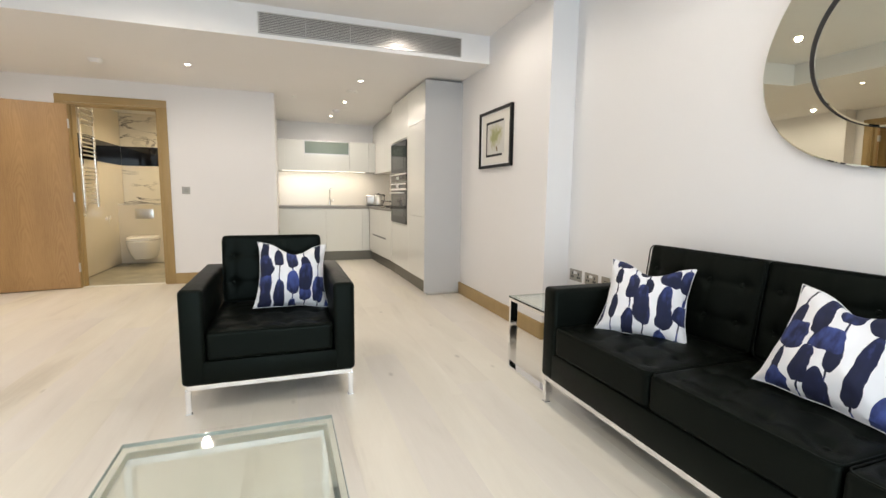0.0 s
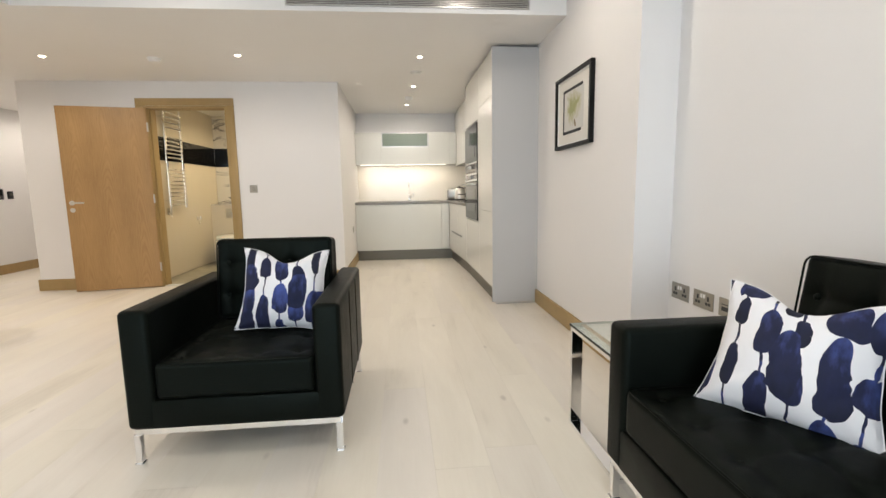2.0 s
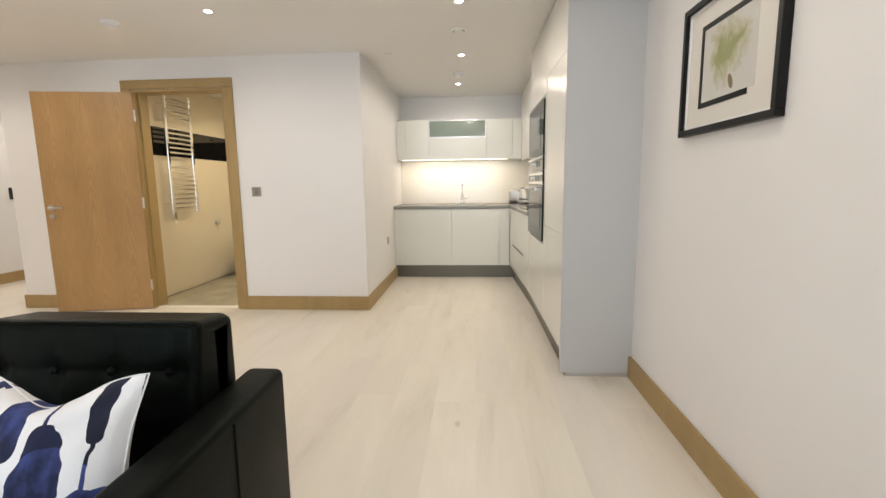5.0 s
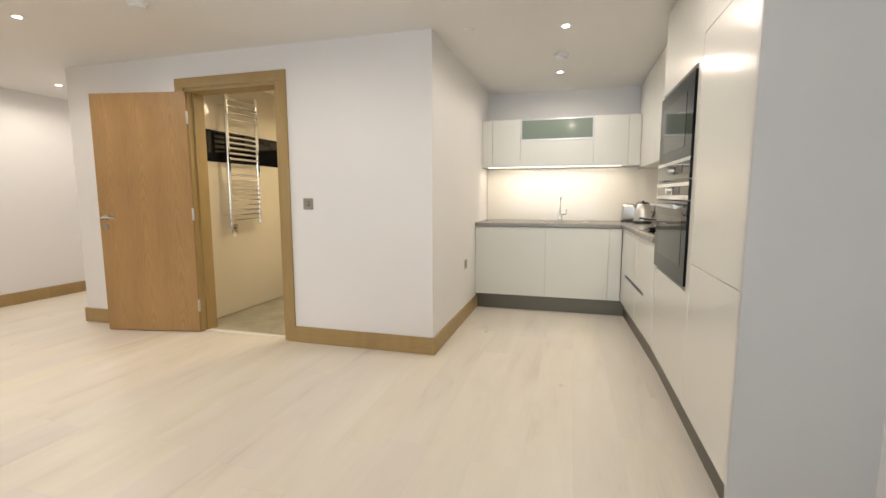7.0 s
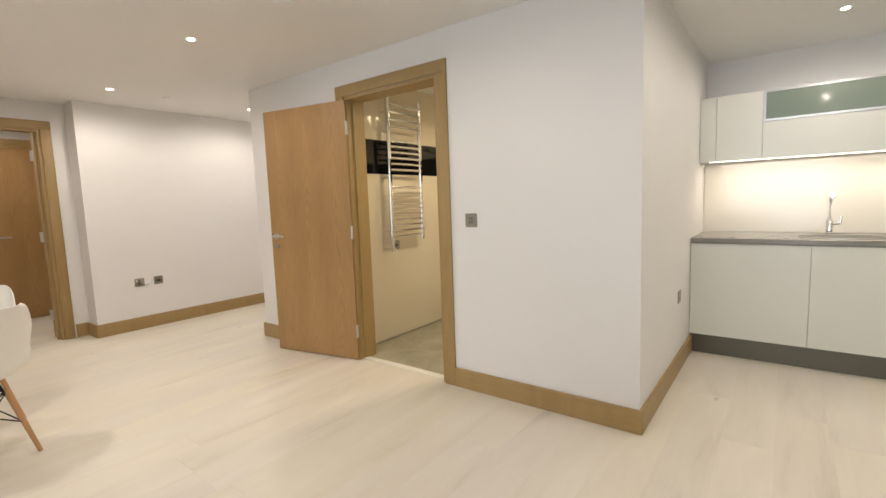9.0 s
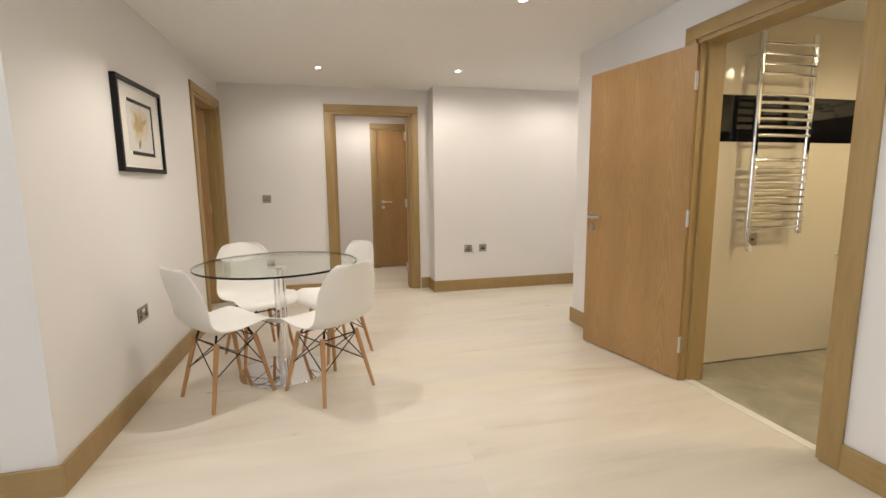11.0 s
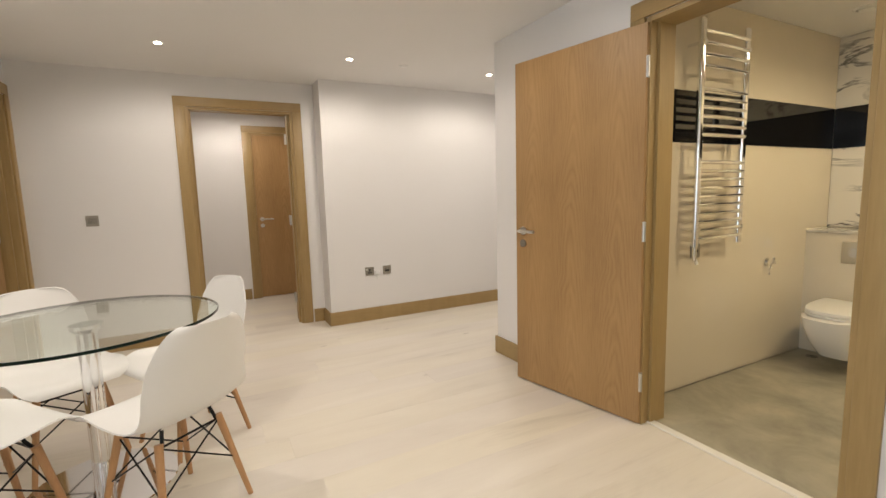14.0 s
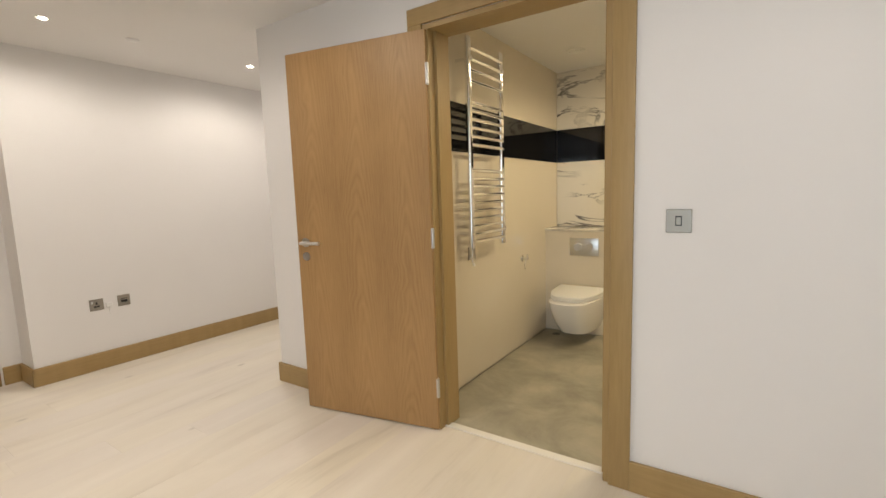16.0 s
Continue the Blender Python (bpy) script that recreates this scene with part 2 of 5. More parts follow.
def turned(bm, profile, n=32, m=None, caps=True):
    """Spins (radius, height) pairs round z."""
    rings = []
    for r, z in profile:
        rings.append([bm.verts.new((m or Matrix()) @ Vector((max(r, 1e-4) * math.cos(2 * math.pi * i / n), max(r, 1e-4) * math.sin(2 * math.pi * i / n), z))) for i in range(n)])
    for a, b in zip(rings, rings[1:]):
        for i in range(n):
            bm.faces.new((a[i], a[(i + 1) % n], b[(i + 1) % n], b[i]))
    if caps:
        bm.faces.new(list(reversed(rings[0])))
        bm.faces.new(rings[-1])
    return bm


def tube(points, r, n=10, closed=False):
    """A round bar along a row of points."""
    bm = bmesh.new()
    pts = [Vector(p) for p in points]
    rings = []
    for i, p in enumerate(pts):
        a = pts[i - 1] if i or closed else p
        b = pts[(i + 1) % len(pts)] if i < len(pts) - 1 or closed else p
        turn = (b - a).to_track_quat("Z", "Y").to_matrix()
        rings.append([bm.verts.new(p + turn @ Vector((r * math.cos(2 * math.pi * k / n), r * math.sin(2 * math.pi * k / n), 0))) for k in range(n)])
    pairs = list(zip(rings, rings[1:])) + ([(rings[-1], rings[0])] if closed else [])
    for a, b in pairs:
        for k in range(n):
            bm.faces.new((a[k], a[(k + 1) % n], b[(k + 1) % n], b[k]))
    if not closed:
        bm.faces.new(list(reversed(rings[0])))
        bm.faces.new(rings[-1])
    return bm


def moved(bm, m):
    bmesh.ops.transform(bm, matrix=m, verts=bm.verts)
    return bm


def mesh(name, bm, material, smooth=True):
    me = bpy.data.meshes.new(name)
    bmesh.ops.recalc_face_normals(bm, faces=bm.faces)
    bm.to_mesh(me)
    bm.free()
    me.materials.append(material)
    if smooth:
        me.shade_smooth()
        me.set_sharp_from_angle(angle=radians(35))
    return me


def part(name, bm, material, parent, label=""):
    ob = new(name, mesh(name, bm, material))
    ob.parent = parent
    return tagged(ob, label)


def solo(name, bm, material, label="", category="", kind="", group=""):
    return tagged(new(name, mesh(name, bm, material)), label, category, group, kind)


def thing(name, m, label, category, group="", kind=""):
    ob = new(name)
    ob.matrix_basis = m
    ob.empty_display_size = 0.1
    return tagged(ob, label, category, group, kind)


# ---- the large structure ----
LOW, HIGH = 2.33, 2.58
X_WEST, X_HALL, Y_DIN, Y_DOOR = -5.03, -4.77, 3.10, 6.32
X_LIV, X_PIER, X_EAST = -1.72, 2.075, 2.29


# the run of tall units stands a little out of square with the room, the base units beyond it a little more
FX = 1.655  # front of the tall units
EAST = pose(FX, 4.90, 0, 0, 0, 0.5) @ pose(-FX, -4.90, 0)
BASE = EAST @ pose(FX, 6.44, 0, 0, 0, 2.4) @ pose(-FX, -6.44, 0)


def wall(name, boxes, label, m=None):
    bm = bmesh.new()
    for b in boxes:
        box(bm, *b)
    if m:
        moved(bm, m)
    return solo(name, bm, WALL, label, "wall", "structure")


wall("wall_east_living", [(X_EAST, 2.50, -2.7, 3.14, -0.1, 2.7)], "plain white painted wall behind the black sofa")
wall("wall_east_pier", [(X_PIER, 2.50, 3.14, 4.925, -0.1, 2.7)], "white painted wall that stands forward, with a picture")
wall("wall_east_kitchen", [(2.10, 2.60, 4.93, 8.80, -0.1, 2.45)], "white kitchen wall behind the tall units", EAST)
wall("wall_north_kitchen", [(-0.01, 2.065, 8.50, 8.64, -0.1, 2.45)], "white kitchen wall behind the sink")
wall("wall_kitchen_side", [(-0.01, 0.13, 6.44, 8.50, -0.1, 2.45)], "white painted wall at the side of the kitchen")
wall("wall_bathroom", [(-3.32, -2.03, Y_DOOR, 6.44, -0.1, 2.45), (-1.11, 0.13, Y_DOOR, 6.44, -0.1, 2.45), (-2.03, -1.11, Y_DOOR, 6.44, 2.065, 2.45)], "white painted wall with the bathroom doorway")
wall("wall_hall_east", [(-3.32, -3.20, 6.44, 9.5, -0.1, 2.45)], "white painted hall wall")
wall("wall_hall_north", [(-4.77, -3.32, 9.38, 9.5, -0.1, 2.45)], "white painted end wall of the hall")
wall("wall_west_hall", [(-5.15, X_HALL, 5.36, 9.5, -0.1, 2.45)], "white painted wall with two metal sockets")
wall("wall_west", [(-5.15, X_WEST, Y_DIN, 4.245, -0.1, 2.45), (-5.15, X_WEST, 5.165, 5.36, -0.1, 2.45), (-5.15, X_WEST, 4.245, 5.165, 2.065, 2.45)], "white painted wall with an open doorway")
wall("wall_dining_south", [(-4.10, X_LIV, 2.98, Y_DIN, -0.1, 2.7), (-5.15, -4.98, 2.98, Y_DIN, -0.1, 2.45), (-4.98, -4.10, 2.98, Y_DIN, 2.065, 2.45)], "white painted wall behind the dining table")
wall("wall_living_west", [(-1.86, X_LIV, -2.7, 2.98, -0.1, 2.7)], "white painted living room wall")
wall("wall_window", [(-1.86, -1.2, -2.84, -2.7, -0.1, 2.7), (1.9, 2.5, -2.84, -2.7, -0.1, 2.7), (-1.2, 1.9, -2.84, -2.7, 2.32, 2.7)], "white painted wall round the wide window")
wall("wall_lobby_far", [(-6.68, -6.56, 3.6, 4.875, -0.1, 2.45), (-6.68, -6.56, 5.735, 6.3, -0.1, 2.45), (-6.68, -6.56, 4.875, 5.735, 2.065, 2.45), (-6.80, -6.68, 3.6, 6.3, -0.1, 2.45)], "plain white lobby wall round a closed door")
wall("wall_lobby", [ (-6.56, -5.15, 3.48, 3.6, -0.1, 2.45), (-6.56, -5.15, 6.3, 6.42, -0.1, 2.45)], "plain white lobby walls seen through the doorway")
wall("wall_bedroom", [(-5.27, -5.15, -0.6, 3.3, -0.1, 2.45), (-5.15, -1.86, -0.72, -0.6, -0.1, 2.45)], "plain white room walls seen past the open door")

bm = box(bmesh.new(), -6.8, 2.5, 4.22, 9.5, LOW, 2.5)
box(bm, -6.8, -1.86, -0.72, 4.22, LOW, 2.5)
box(bm, -1.86, X_LIV, 3.12, 4.22, LOW, 2.5)
solo("ceiling", bm, CEIL, "lower white plaster ceiling with small downlights", "ceiling", kind="structure")
bm = box(bmesh.new(), -1.86, 2.5, -2.84, 4.22, HIGH, 2.7)
box(bm, -1.86, 2.5, 4.22, 4.3, 2.5, 2.7)
box(bm, -1.86, X_LIV, 3.12, 4.22, 2.5, HIGH)
solo("ceiling_living", bm, CEIL, "raised white plaster ceiling over the sofas", "ceiling", kind="structure")


# skirting boards of oak
def skirting(x0, x1, y0, y1):
    along_x = abs(x1 - x0) > abs(y1 - y0)
    return solo("baseboard", boxed(x0, x1, y0, y1, 0.0, 0.13, bevel=0.003), OAK_TRIM_X if along_x else OAK_TRIM_Y, "oiled oak skirting board along the white wall", "skirting", "structure")


S = 0.018
for a in ((X_EAST - S, X_EAST, -2.7, 3.14 - S), (X_PIER - S, X_EAST, 3.14 - S, 3.14), (X_PIER - S, X_PIER, 3.14, 4.925), (-1.04, 0.13 + S, Y_DOOR - S, Y_DOOR), (0.13, 0.13 + S, Y_DOOR, 7.9),
          (-3.32 - S, -2.10, Y_DOOR - S, Y_DOOR), (-3.32 - S, -3.32, Y_DOOR, 9.38), (X_HALL, X_HALL + S, 5.36 - S, 9.38), (X_WEST, X_HALL + S, 5.36 - S, 5.36), (X_WEST, X_WEST + S, 5.25, 5.36 - S),
          (X_WEST, X_WEST + S, Y_DIN, 4.16), (-4.015, X_LIV, Y_DIN, Y_DIN + S), (X_LIV, X_LIV + S, -2.7, Y_DIN + S), (-6.56, -6.56 + S, 3.6, 4.79)):
    skirting(*a)


# ---- doors ----
def door_frame(name, m, width, depth, label, near=True, far=True):
    """Oak lining and architraves round an opening of that width; x along the wall from its left, y into the wall."""
    fr = thing(name, m, label, "door frame", kind="structure")
    w, h, a = width, 2.065, 0.085
    part("lining", boxed(0, 0.04, 0.0, depth, 0, h, bevel=0.002), OAK_TRIM, fr)
    part("lining", boxed(w - 0.04, w, 0.0, depth, 0, h, bevel=0.002), OAK_TRIM, fr)
    part("lining_head", boxed(0.04, w - 0.04, 0.0, depth, h - 0.025, h, bevel=0.002), OAK_TRIM_X, fr)
    part("door_stop", boxed(0.04, 0.056, 0.05, depth - 0.004, 0, h - 0.025), OAK_TRIM, fr)
    part("door_stop", boxed(w - 0.056, w - 0.04, 0.05, depth - 0.004, 0, h - 0.025), OAK_TRIM, fr)
    for y0, y1, on in ((-0.016, 0.0, near), (depth, depth + 0.016, far)):
        if on:
            part("architrave", boxed(0.015 - a, 0.015, y0, y1, 0, h + 0.0, bevel=0.004, seg=2), OAK_TRIM, fr)
            part("architrave", boxed(w - 0.015, w - 0.015 + a, y0, y1, 0, h + 0.0, bevel=0.004, seg=2), OAK_TRIM, fr)
            part("architrave_head", boxed(0.015 - a, w - 0.015 + a, y0, y1, h + 0.0, h + a - 0.005, bevel=0.004, seg=2), OAK_TRIM_X, fr)
    return fr


def door_leaf(name, m, width, label, sign=1):
    """A flush oak leaf; x from the hinges, y its thickness. sign: side on which the hinge knuckles sit."""
    d = thing(name, m, label, "door", kind="structure")
    t = 0.044
    part("leaf", boxed(0.003, width, 0, t, 0.008, 2.038, bevel=0.0025), OAK_DOOR, d)
    for z in (0.24, 1.03, 1.83):
        yk = {1: t + 0.004, -1: -0.004, 0: t + 0.002}[sign]
        h = part("hinge", rod((-0.003, yk, z - 0.05), (-0.003, yk, z + 0.05), 0.009, n=12), STEEL, d, "steel butt hinge")
        part("hinge_plate", boxed(-0.001, 0.0028, 0.006, t - 0.002, z - 0.05, z + 0.05), STEEL, h)
    for y, s in ((0.0, -1), (t, 1)):
        hd = part("handle", tube([(width - 0.06, y, 1.0), (width - 0.06, y + s * 0.045, 1.0), (width - 0.065, y + s * 0.052, 1.0), (width - 0.08, y + s * 0.054, 1.0), (width - 0.19, y + s * 0.054, 1.0)], 0.0095, 12), STEEL, d, "satin steel lever handle")
        part("rose", rod((width - 0.06, y, 1.0), (width - 0.06, y + s * 0.008, 1.0), 0.026, n=24), STEEL, hd)
        part("escutcheon", rod((width - 0.06, y, 0.92), (width - 0.06, y + s * 0.007, 0.92), 0.024, n=24), STEEL, d)
    return d


door_frame("door_frame_1", pose(-2.03, Y_DOOR, 0), 0.92, 0.165, "oak frame of the bathroom doorway", far=False)
door_leaf("door_1", pose(-1.998, Y_DOOR + 0.026, 0, 0, 0, 191.0), 0.856, "flush oak veneer door standing wide open against the wall", 0)
door_frame("door_frame_2", pose(X_WEST, 4.245, 0, 0, 0, 90), 0.92, 0.12, "oak frame of the lobby doorway")
door_leaf("door_2", pose(-5.17, 5.125, 0, 0, 0, 112), 0.852, "flush oak door opened back into the lobby", 1)
door_frame("door_frame_3", pose(-4.10, Y_DIN, 0, 0, 0, 180), 0.88, 0.12, "oak frame of the doorway beside the dining table")
door_leaf("door_3", pose(-4.94, 2.975, 0, 0, 0, -66), 0.80, "flush oak door standing ajar beyond the frame", -1)
door_frame("door_frame_4", pose(-6.56, 4.875, 0, 0, 0, 90), 0.86, 0.10, "oak frame of the closed lobby door", far=False)
door_leaf("door_4", pose(-6.612, 5.693, 0, 0, 0, 270), 0.776, "closed flush oak door at the back of the lobby", -1)
solo("threshold", boxed(-2.0, -1.14, 6.362, 6.41, 0.0, 0.008, bevel=0.003), mat("threshold_strip", (0.82, 0.80, 0.74), 0.3), "pale threshold strip under the bathroom door frame", "threshold", "structure")

# window behind the start of the walk
win = thing("window_1", pose(-1.2, -2.84, 0), "wide glazed window in a pale frame", "window", kind="structure")
for x0, x1 in ((0.0, 0.06), (1.02, 1.08), (2.02, 2.08), (3.04, 3.10)):
    part("window_frame", boxed(x0, x1, 0.03, 0.09, 0.0, 2.32, bevel=0.003), WHITE_PLASTIC, win)
for z0, z1 in ((0.0, 0.06), (2.26, 2.32)):
    part("window_rail", boxed(0.06, 3.04, 0.03, 0.09, z0, z1), WHITE_PLASTIC, win)
for x0, x1 in ((0.06, 1.02), (1.08, 2.02), (2.08, 3.04)):
    part("pane", boxed(x0, x1, 0.055, 0.061, 0.06, 2.26), GLASS, win).visible_shadow = False
solo("ground", boxed(-30, 30, -60, -3.2, -0.5, -0.3), paint("paving_grey", (0.3, 0.3, 0.29)), "plain grey ground outside the window", "ground", "structure")


# ---- ceiling lights ----
def downlight(x, y, z, energy=SPOT_W, angle=175):
    d = thing("ceiling_light", pose(x, y, z), "small round recessed downlight, lit", "ceiling light", "ceiling downlights")
    bm = turned(bmesh.new(), [(0.022, -0.001), (0.036, -0.004), (0.040, -0.001), (0.040, 0.0)], 24)
    part("bezel", bm, WHITE_PLASTIC, d)
    part("lens", rod((0, 0, -0.0055), (0, 0, -0.0015), 0.021, n=20), LED, d)
    lamp("downlight_beam", "SPOT", pose(x, y, z - 0.012), energy, WARM, angle=angle)
    return d


for x, y in ((-2.36, 5.38), (-4.08, 5.46), (-4.07, 6.77), (-4.2, 4.155), (-0.63, 5.30), (1.04, 5.30), (1.02, 6.53), (0.95, 7.72), (-4.05, 8.2), (-5.85, 4.7)):
    downlight(x, y, LOW, SPOT_W * ((0.70 if y < 6 else 0.86) if x > 0.5 else 1.6 if x < -5.1 else 1.12 if x < -4 else 0.95 if x < -2 else 0.60))
downlight(-2.47, 3.90, LOW, SPOT_W * 1.9, 132)
downlight(-3.4, 1.6, LOW)
for x, y in ((1.36, 3.45), (-0.6, 3.45), (1.36, 1.6), (-0.6, 1.6), (1.36, -0.4), (-0.6, -0.4)):
    downlight(x, y, HIGH, SPOT_W * 1.0)


def ceiling_disc(name, x, y, r, h, label, category, material=WHITE_PLASTIC):
    d = thing(name, pose(x, y, LOW), label, category)
    part("base", turned(bmesh.new(), [(r, 0.0), (r, -h * 0.45), (r * 0.93, -h * 0.55)], 32), material, d)
    part("cap", turned(bmesh.new(), [(r * 0.8, -h * 0.5), (r * 0.8, -h * 0.8), (r * 0.66, -h), (0.004, -h)], 32), material, d)
    return d


ceiling_disc("smoke_detector", -1.42, 5.42, 0.058, 0.038, "white plastic smoke detector on the ceiling", "smoke detector")
ceiling_disc("smoke_detector", 0.975, 7.17, 0.058, 0.045, "white plastic heat detector over the kitchen", "smoke detector")
ceiling_disc("sprinkler_cover", 0.37, 6.42, 0.038, 0.010, "flat white sprinkler cover in the ceiling", "sprinkler cover")
ceiling_disc("sprinkler_cover", -4.1, 5.93, 0.038, 0.010, "flat white sprinkler cover in the hall ceiling", "sprinkler cover")
valve = thing("extract_valve", pose(1.02, 5.86, LOW), "round white extract valve with a dark gap", "air vent")
part("ring", turned(bmesh.new(), [(0.065, 0.0), (0.062, -0.008), (0.048, -0.010), (0.046, 0.0)], 32), WHITE_PLASTIC, valve)
part("gap", rod((0, 0, -0.004), (0, 0, -0.001), 0.046, n=32), BLACK, valve)
part("disc", turned(bmesh.new(), [(0.036, -0.006), (0.038, -0.012), (0.004, -0.016)], 32), WHITE_PLASTIC, valve)

# air grille in the step between the ceilings
gr = thing("air_grille", pose(0.06, 4.22, 2.362), "long silver linear air grille under the raised ceiling", "air vent")
part("backing", boxed(0.0, 1.73, -0.003, 0.0, 0, 0.165), BLACK, gr)
for a in ((0, 1.73, -0.012, 0.0, 0, 0.012), (0, 1.73, -0.012, 0.0, 0.153, 0.165), (0, 0.012, -0.012, 0.0, 0.012, 0.153), (1.718, 1.73, -0.012, 0.0, 0.012, 0.153)):
    part("frame", boxed(*a, bevel=0.001), STEEL, gr)
for i in range(11):
    z = 0.018 + i * 0.0123
    part("slat", boxed(0.012, 1.718, -0.010, -0.004, z, z + 0.0065), STEEL, gr)
for x in (0.36, 0.72, 1.08, 1.44):
    part("mullion", boxed(x, x + 0.006, -0.0085, -0.0035, 0.012, 0.153), STEEL, gr)


# ---- kitchen ----
CX, CY = FX, 7.82  # fronts of the base units


def cabinet(name, m, w, d, h, label, fronts, material=GLOSS, group="kitchen units", body=True, z0=0.0):
    """A unit; x along its front, y into it. fronts: (x0, x1, z0, z1) doors or drawers."""
    c = thing(name, m, label, "cabinet", group)
    if body:
        part("body", boxed(0, w, 0.022, d, z0, h), GLOSS, c)
    for x0, x1, a, b in fronts:
        part("door", boxed(x0 + 0.0015, x1 - 0.0015, 0.0, 0.020, a + 0.0015, b - 0.0015, bevel=0.0015), material, c)
    return c


# tall units: x along -y of the room, so that their fronts face west
def west(y):
    return EAST @ pose(FX, y, 0, 0, 0, -90)


TD = 2.095 - FX
fc = cabinet("fridge_cabinet", west(5.555), 0.653, TD, 2.305, "tall gloss white fridge cabinet with flush doors", [(0, 0.652, 0.155, 0.862), (0, 0.652, 0.862, 1.905), (0, 0.652, 1.905, 2.305)], z0=0.155)
part("end_panel", boxed(0.653, 0.675, -0.004, 0.428, 0.022, 2.307, bevel=0.0015), PANEL, fc, "tall matt grey end panel")
part("panel_foot", boxed(0.655, 0.673, 0.03, 0.428, 0.0, 0.022), STEEL, fc, "thin metal foot strip")
oc = cabinet("oven_cabinet", west(6.44), 0.885, TD, 2.305, "tall gloss white cabinet holding two black ovens", [(0, 0.883, 0.155, 0.715), (0, 0.883, 1.80, 2.305)], z0=0.155)
part("side_strip", boxed(0, 0.014, 0.0, 0.02, 0.715, 1.80), GLOSS, oc)
part("side_strip", boxed(0.815, 0.883, 0.0, 0.02, 0.715, 1.80), GLOSS, oc)


def oven(name, z0, z1, label):
    o = thing(name, west(6.425), label, "oven")
    w = 0.798
    part("door", boxed(0.0, w, -0.012, 0.02, z0, z1 - 0.105, bevel=0.002), OVEN_GLASS, o)
    part("window", boxed(0.10, w - 0.10, -0.0135, -0.0122, z0 + 0.09, z1 - 0.19), mat("oven_window_glass", (0.03, 0.031, 0.028), 0.05, IOR=1.3), o)
    pz = z1 - 0.10
    cp = part("control_panel", boxed(0.0, w, -0.012, 0.02, pz, z1, bevel=0.0015), OVEN_GLASS, o)
    part("trim_strip", boxed(0.0, w, -0.0145, -0.0122, pz, pz + 0.022), STEEL, cp)
    part("trim_strip", boxed(0.0, w, -0.0145, -0.0122, z1 - 0.030, z1 - 0.012), STEEL, cp)
    k = part("knob", rod((w * 0.52, -0.0122, pz + 0.05), (w * 0.52, -0.040, pz + 0.05), 0.020, 0.018, 24), STEEL, o, "round steel knob")
    part("knob_ring", rod((w * 0.52, -0.0122, pz + 0.05), (w * 0.52, -0.016, pz + 0.05), 0.026, n=24), CHROME, k)
    part("display", boxed(w * 0.60, w * 0.76, -0.0140, -0.0122, pz + 0.030, pz + 0.066), BLACK, cp)
    hz = z1 - 0.135
    h = part("handle", rod((0.05, -0.055, hz), (w - 0.05, -0.055, hz), 0.010, n=16), STEEL, o, "steel bar handle")
    for x in (0.09, w - 0.09):
        part("post", rod((x, -0.055, hz), (x, -0.012, hz), 0.006, n=12), STEEL, h)
    return o


oven("built_in_oven", 0.735, 1.262, "built-in black glass oven with steel bar handle")
mw = thing("microwave", west(6.425), "built-in black glass microwave over the oven", "microwave")
part("door", boxed(0.0, 0.798, -0.012, 0.02, 1.372, 1.775, bevel=0.002), OVEN_GLASS, mw)
part("window", boxed(0.12, 0.66, -0.0135, -0.0122, 1.43, 1.70), mat("microwave_window_glass", (0.03, 0.031, 0.028), 0.06, IOR=1.3), mw)
part("control_panel", boxed(0.0, 0.798, -0.012, 0.02, 1.268, 1.368, bevel=0.0015), OVEN_GLASS, mw)
part("trim_strip", boxed(0.0, 0.798, -0.0145, -0.0122, 1.355, 1.372), STEEL, mw)
part("knob", rod((0.43, -0.0122, 1.318), (0.43, -0.040, 1.318), 0.020, 0.018, 24), STEEL, mw, "round steel knob")
part("display", boxed(0.50, 0.64, -0.014, -0.0122, 1.30, 1.34), BLACK, mw)

# base units and their drawers
XC = (BASE @ Vector((CX, CY, 0))).x  # where the two runs meet
b1 = cabinet("drawer_unit", BASE @ pose(CX, 8.40, 0, 0, 0, -90), 1.945, 2.095 - CX, 0.865, "gloss white drawer unit under the hob", [(0.58, 1.30, 0.157, 0.865), (1.30, 1.945, 0.157, 0.865)], z0=0.155)
# no recess is cut: a black strip on the fronts gives the slot's shade
part("finger_slot", boxed(0.80, 1.62, -0.0015, 0.004, 0.436, 0.462), BLACK, b1, "black strip for the shade in the finger slot")
cabinet("sink_unit", pose(0.132, CY, 0), 0.72, 8.494 - CY, 0.865, "gloss white base unit beside the wall", [(0.0, 0.72, 0.157, 0.865)], z0=0.155)
cabinet("sink_unit", pose(0.852, CY, 0), XC - 0.856, 8.494 - CY, 0.865, "gloss white base unit under the sink", [(0.0, 0.597, 0.157, 0.865), (0.597, XC - 0.856, 0.157, 0.865)], z0=0.155)
solo("plinth", boxed(0.132, XC + 0.06, CY + 0.05, CY + 0.08, 0, 0.153), DARK_STEEL, "brushed metal plinth under the kitchen units", "plinth", "structure")
solo("plinth", moved(box(moved(boxed(FX + 0.042, FX + 0.057, 6.43, CY + 0.10, 0, 0.153), EAST.inverted() @ BASE), FX + 0.042, FX + 0.057, 4.93, 6.43, 0, 0.153), EAST), DARK_STEEL, "brushed metal plinth under the tall units", "plinth", "structure")

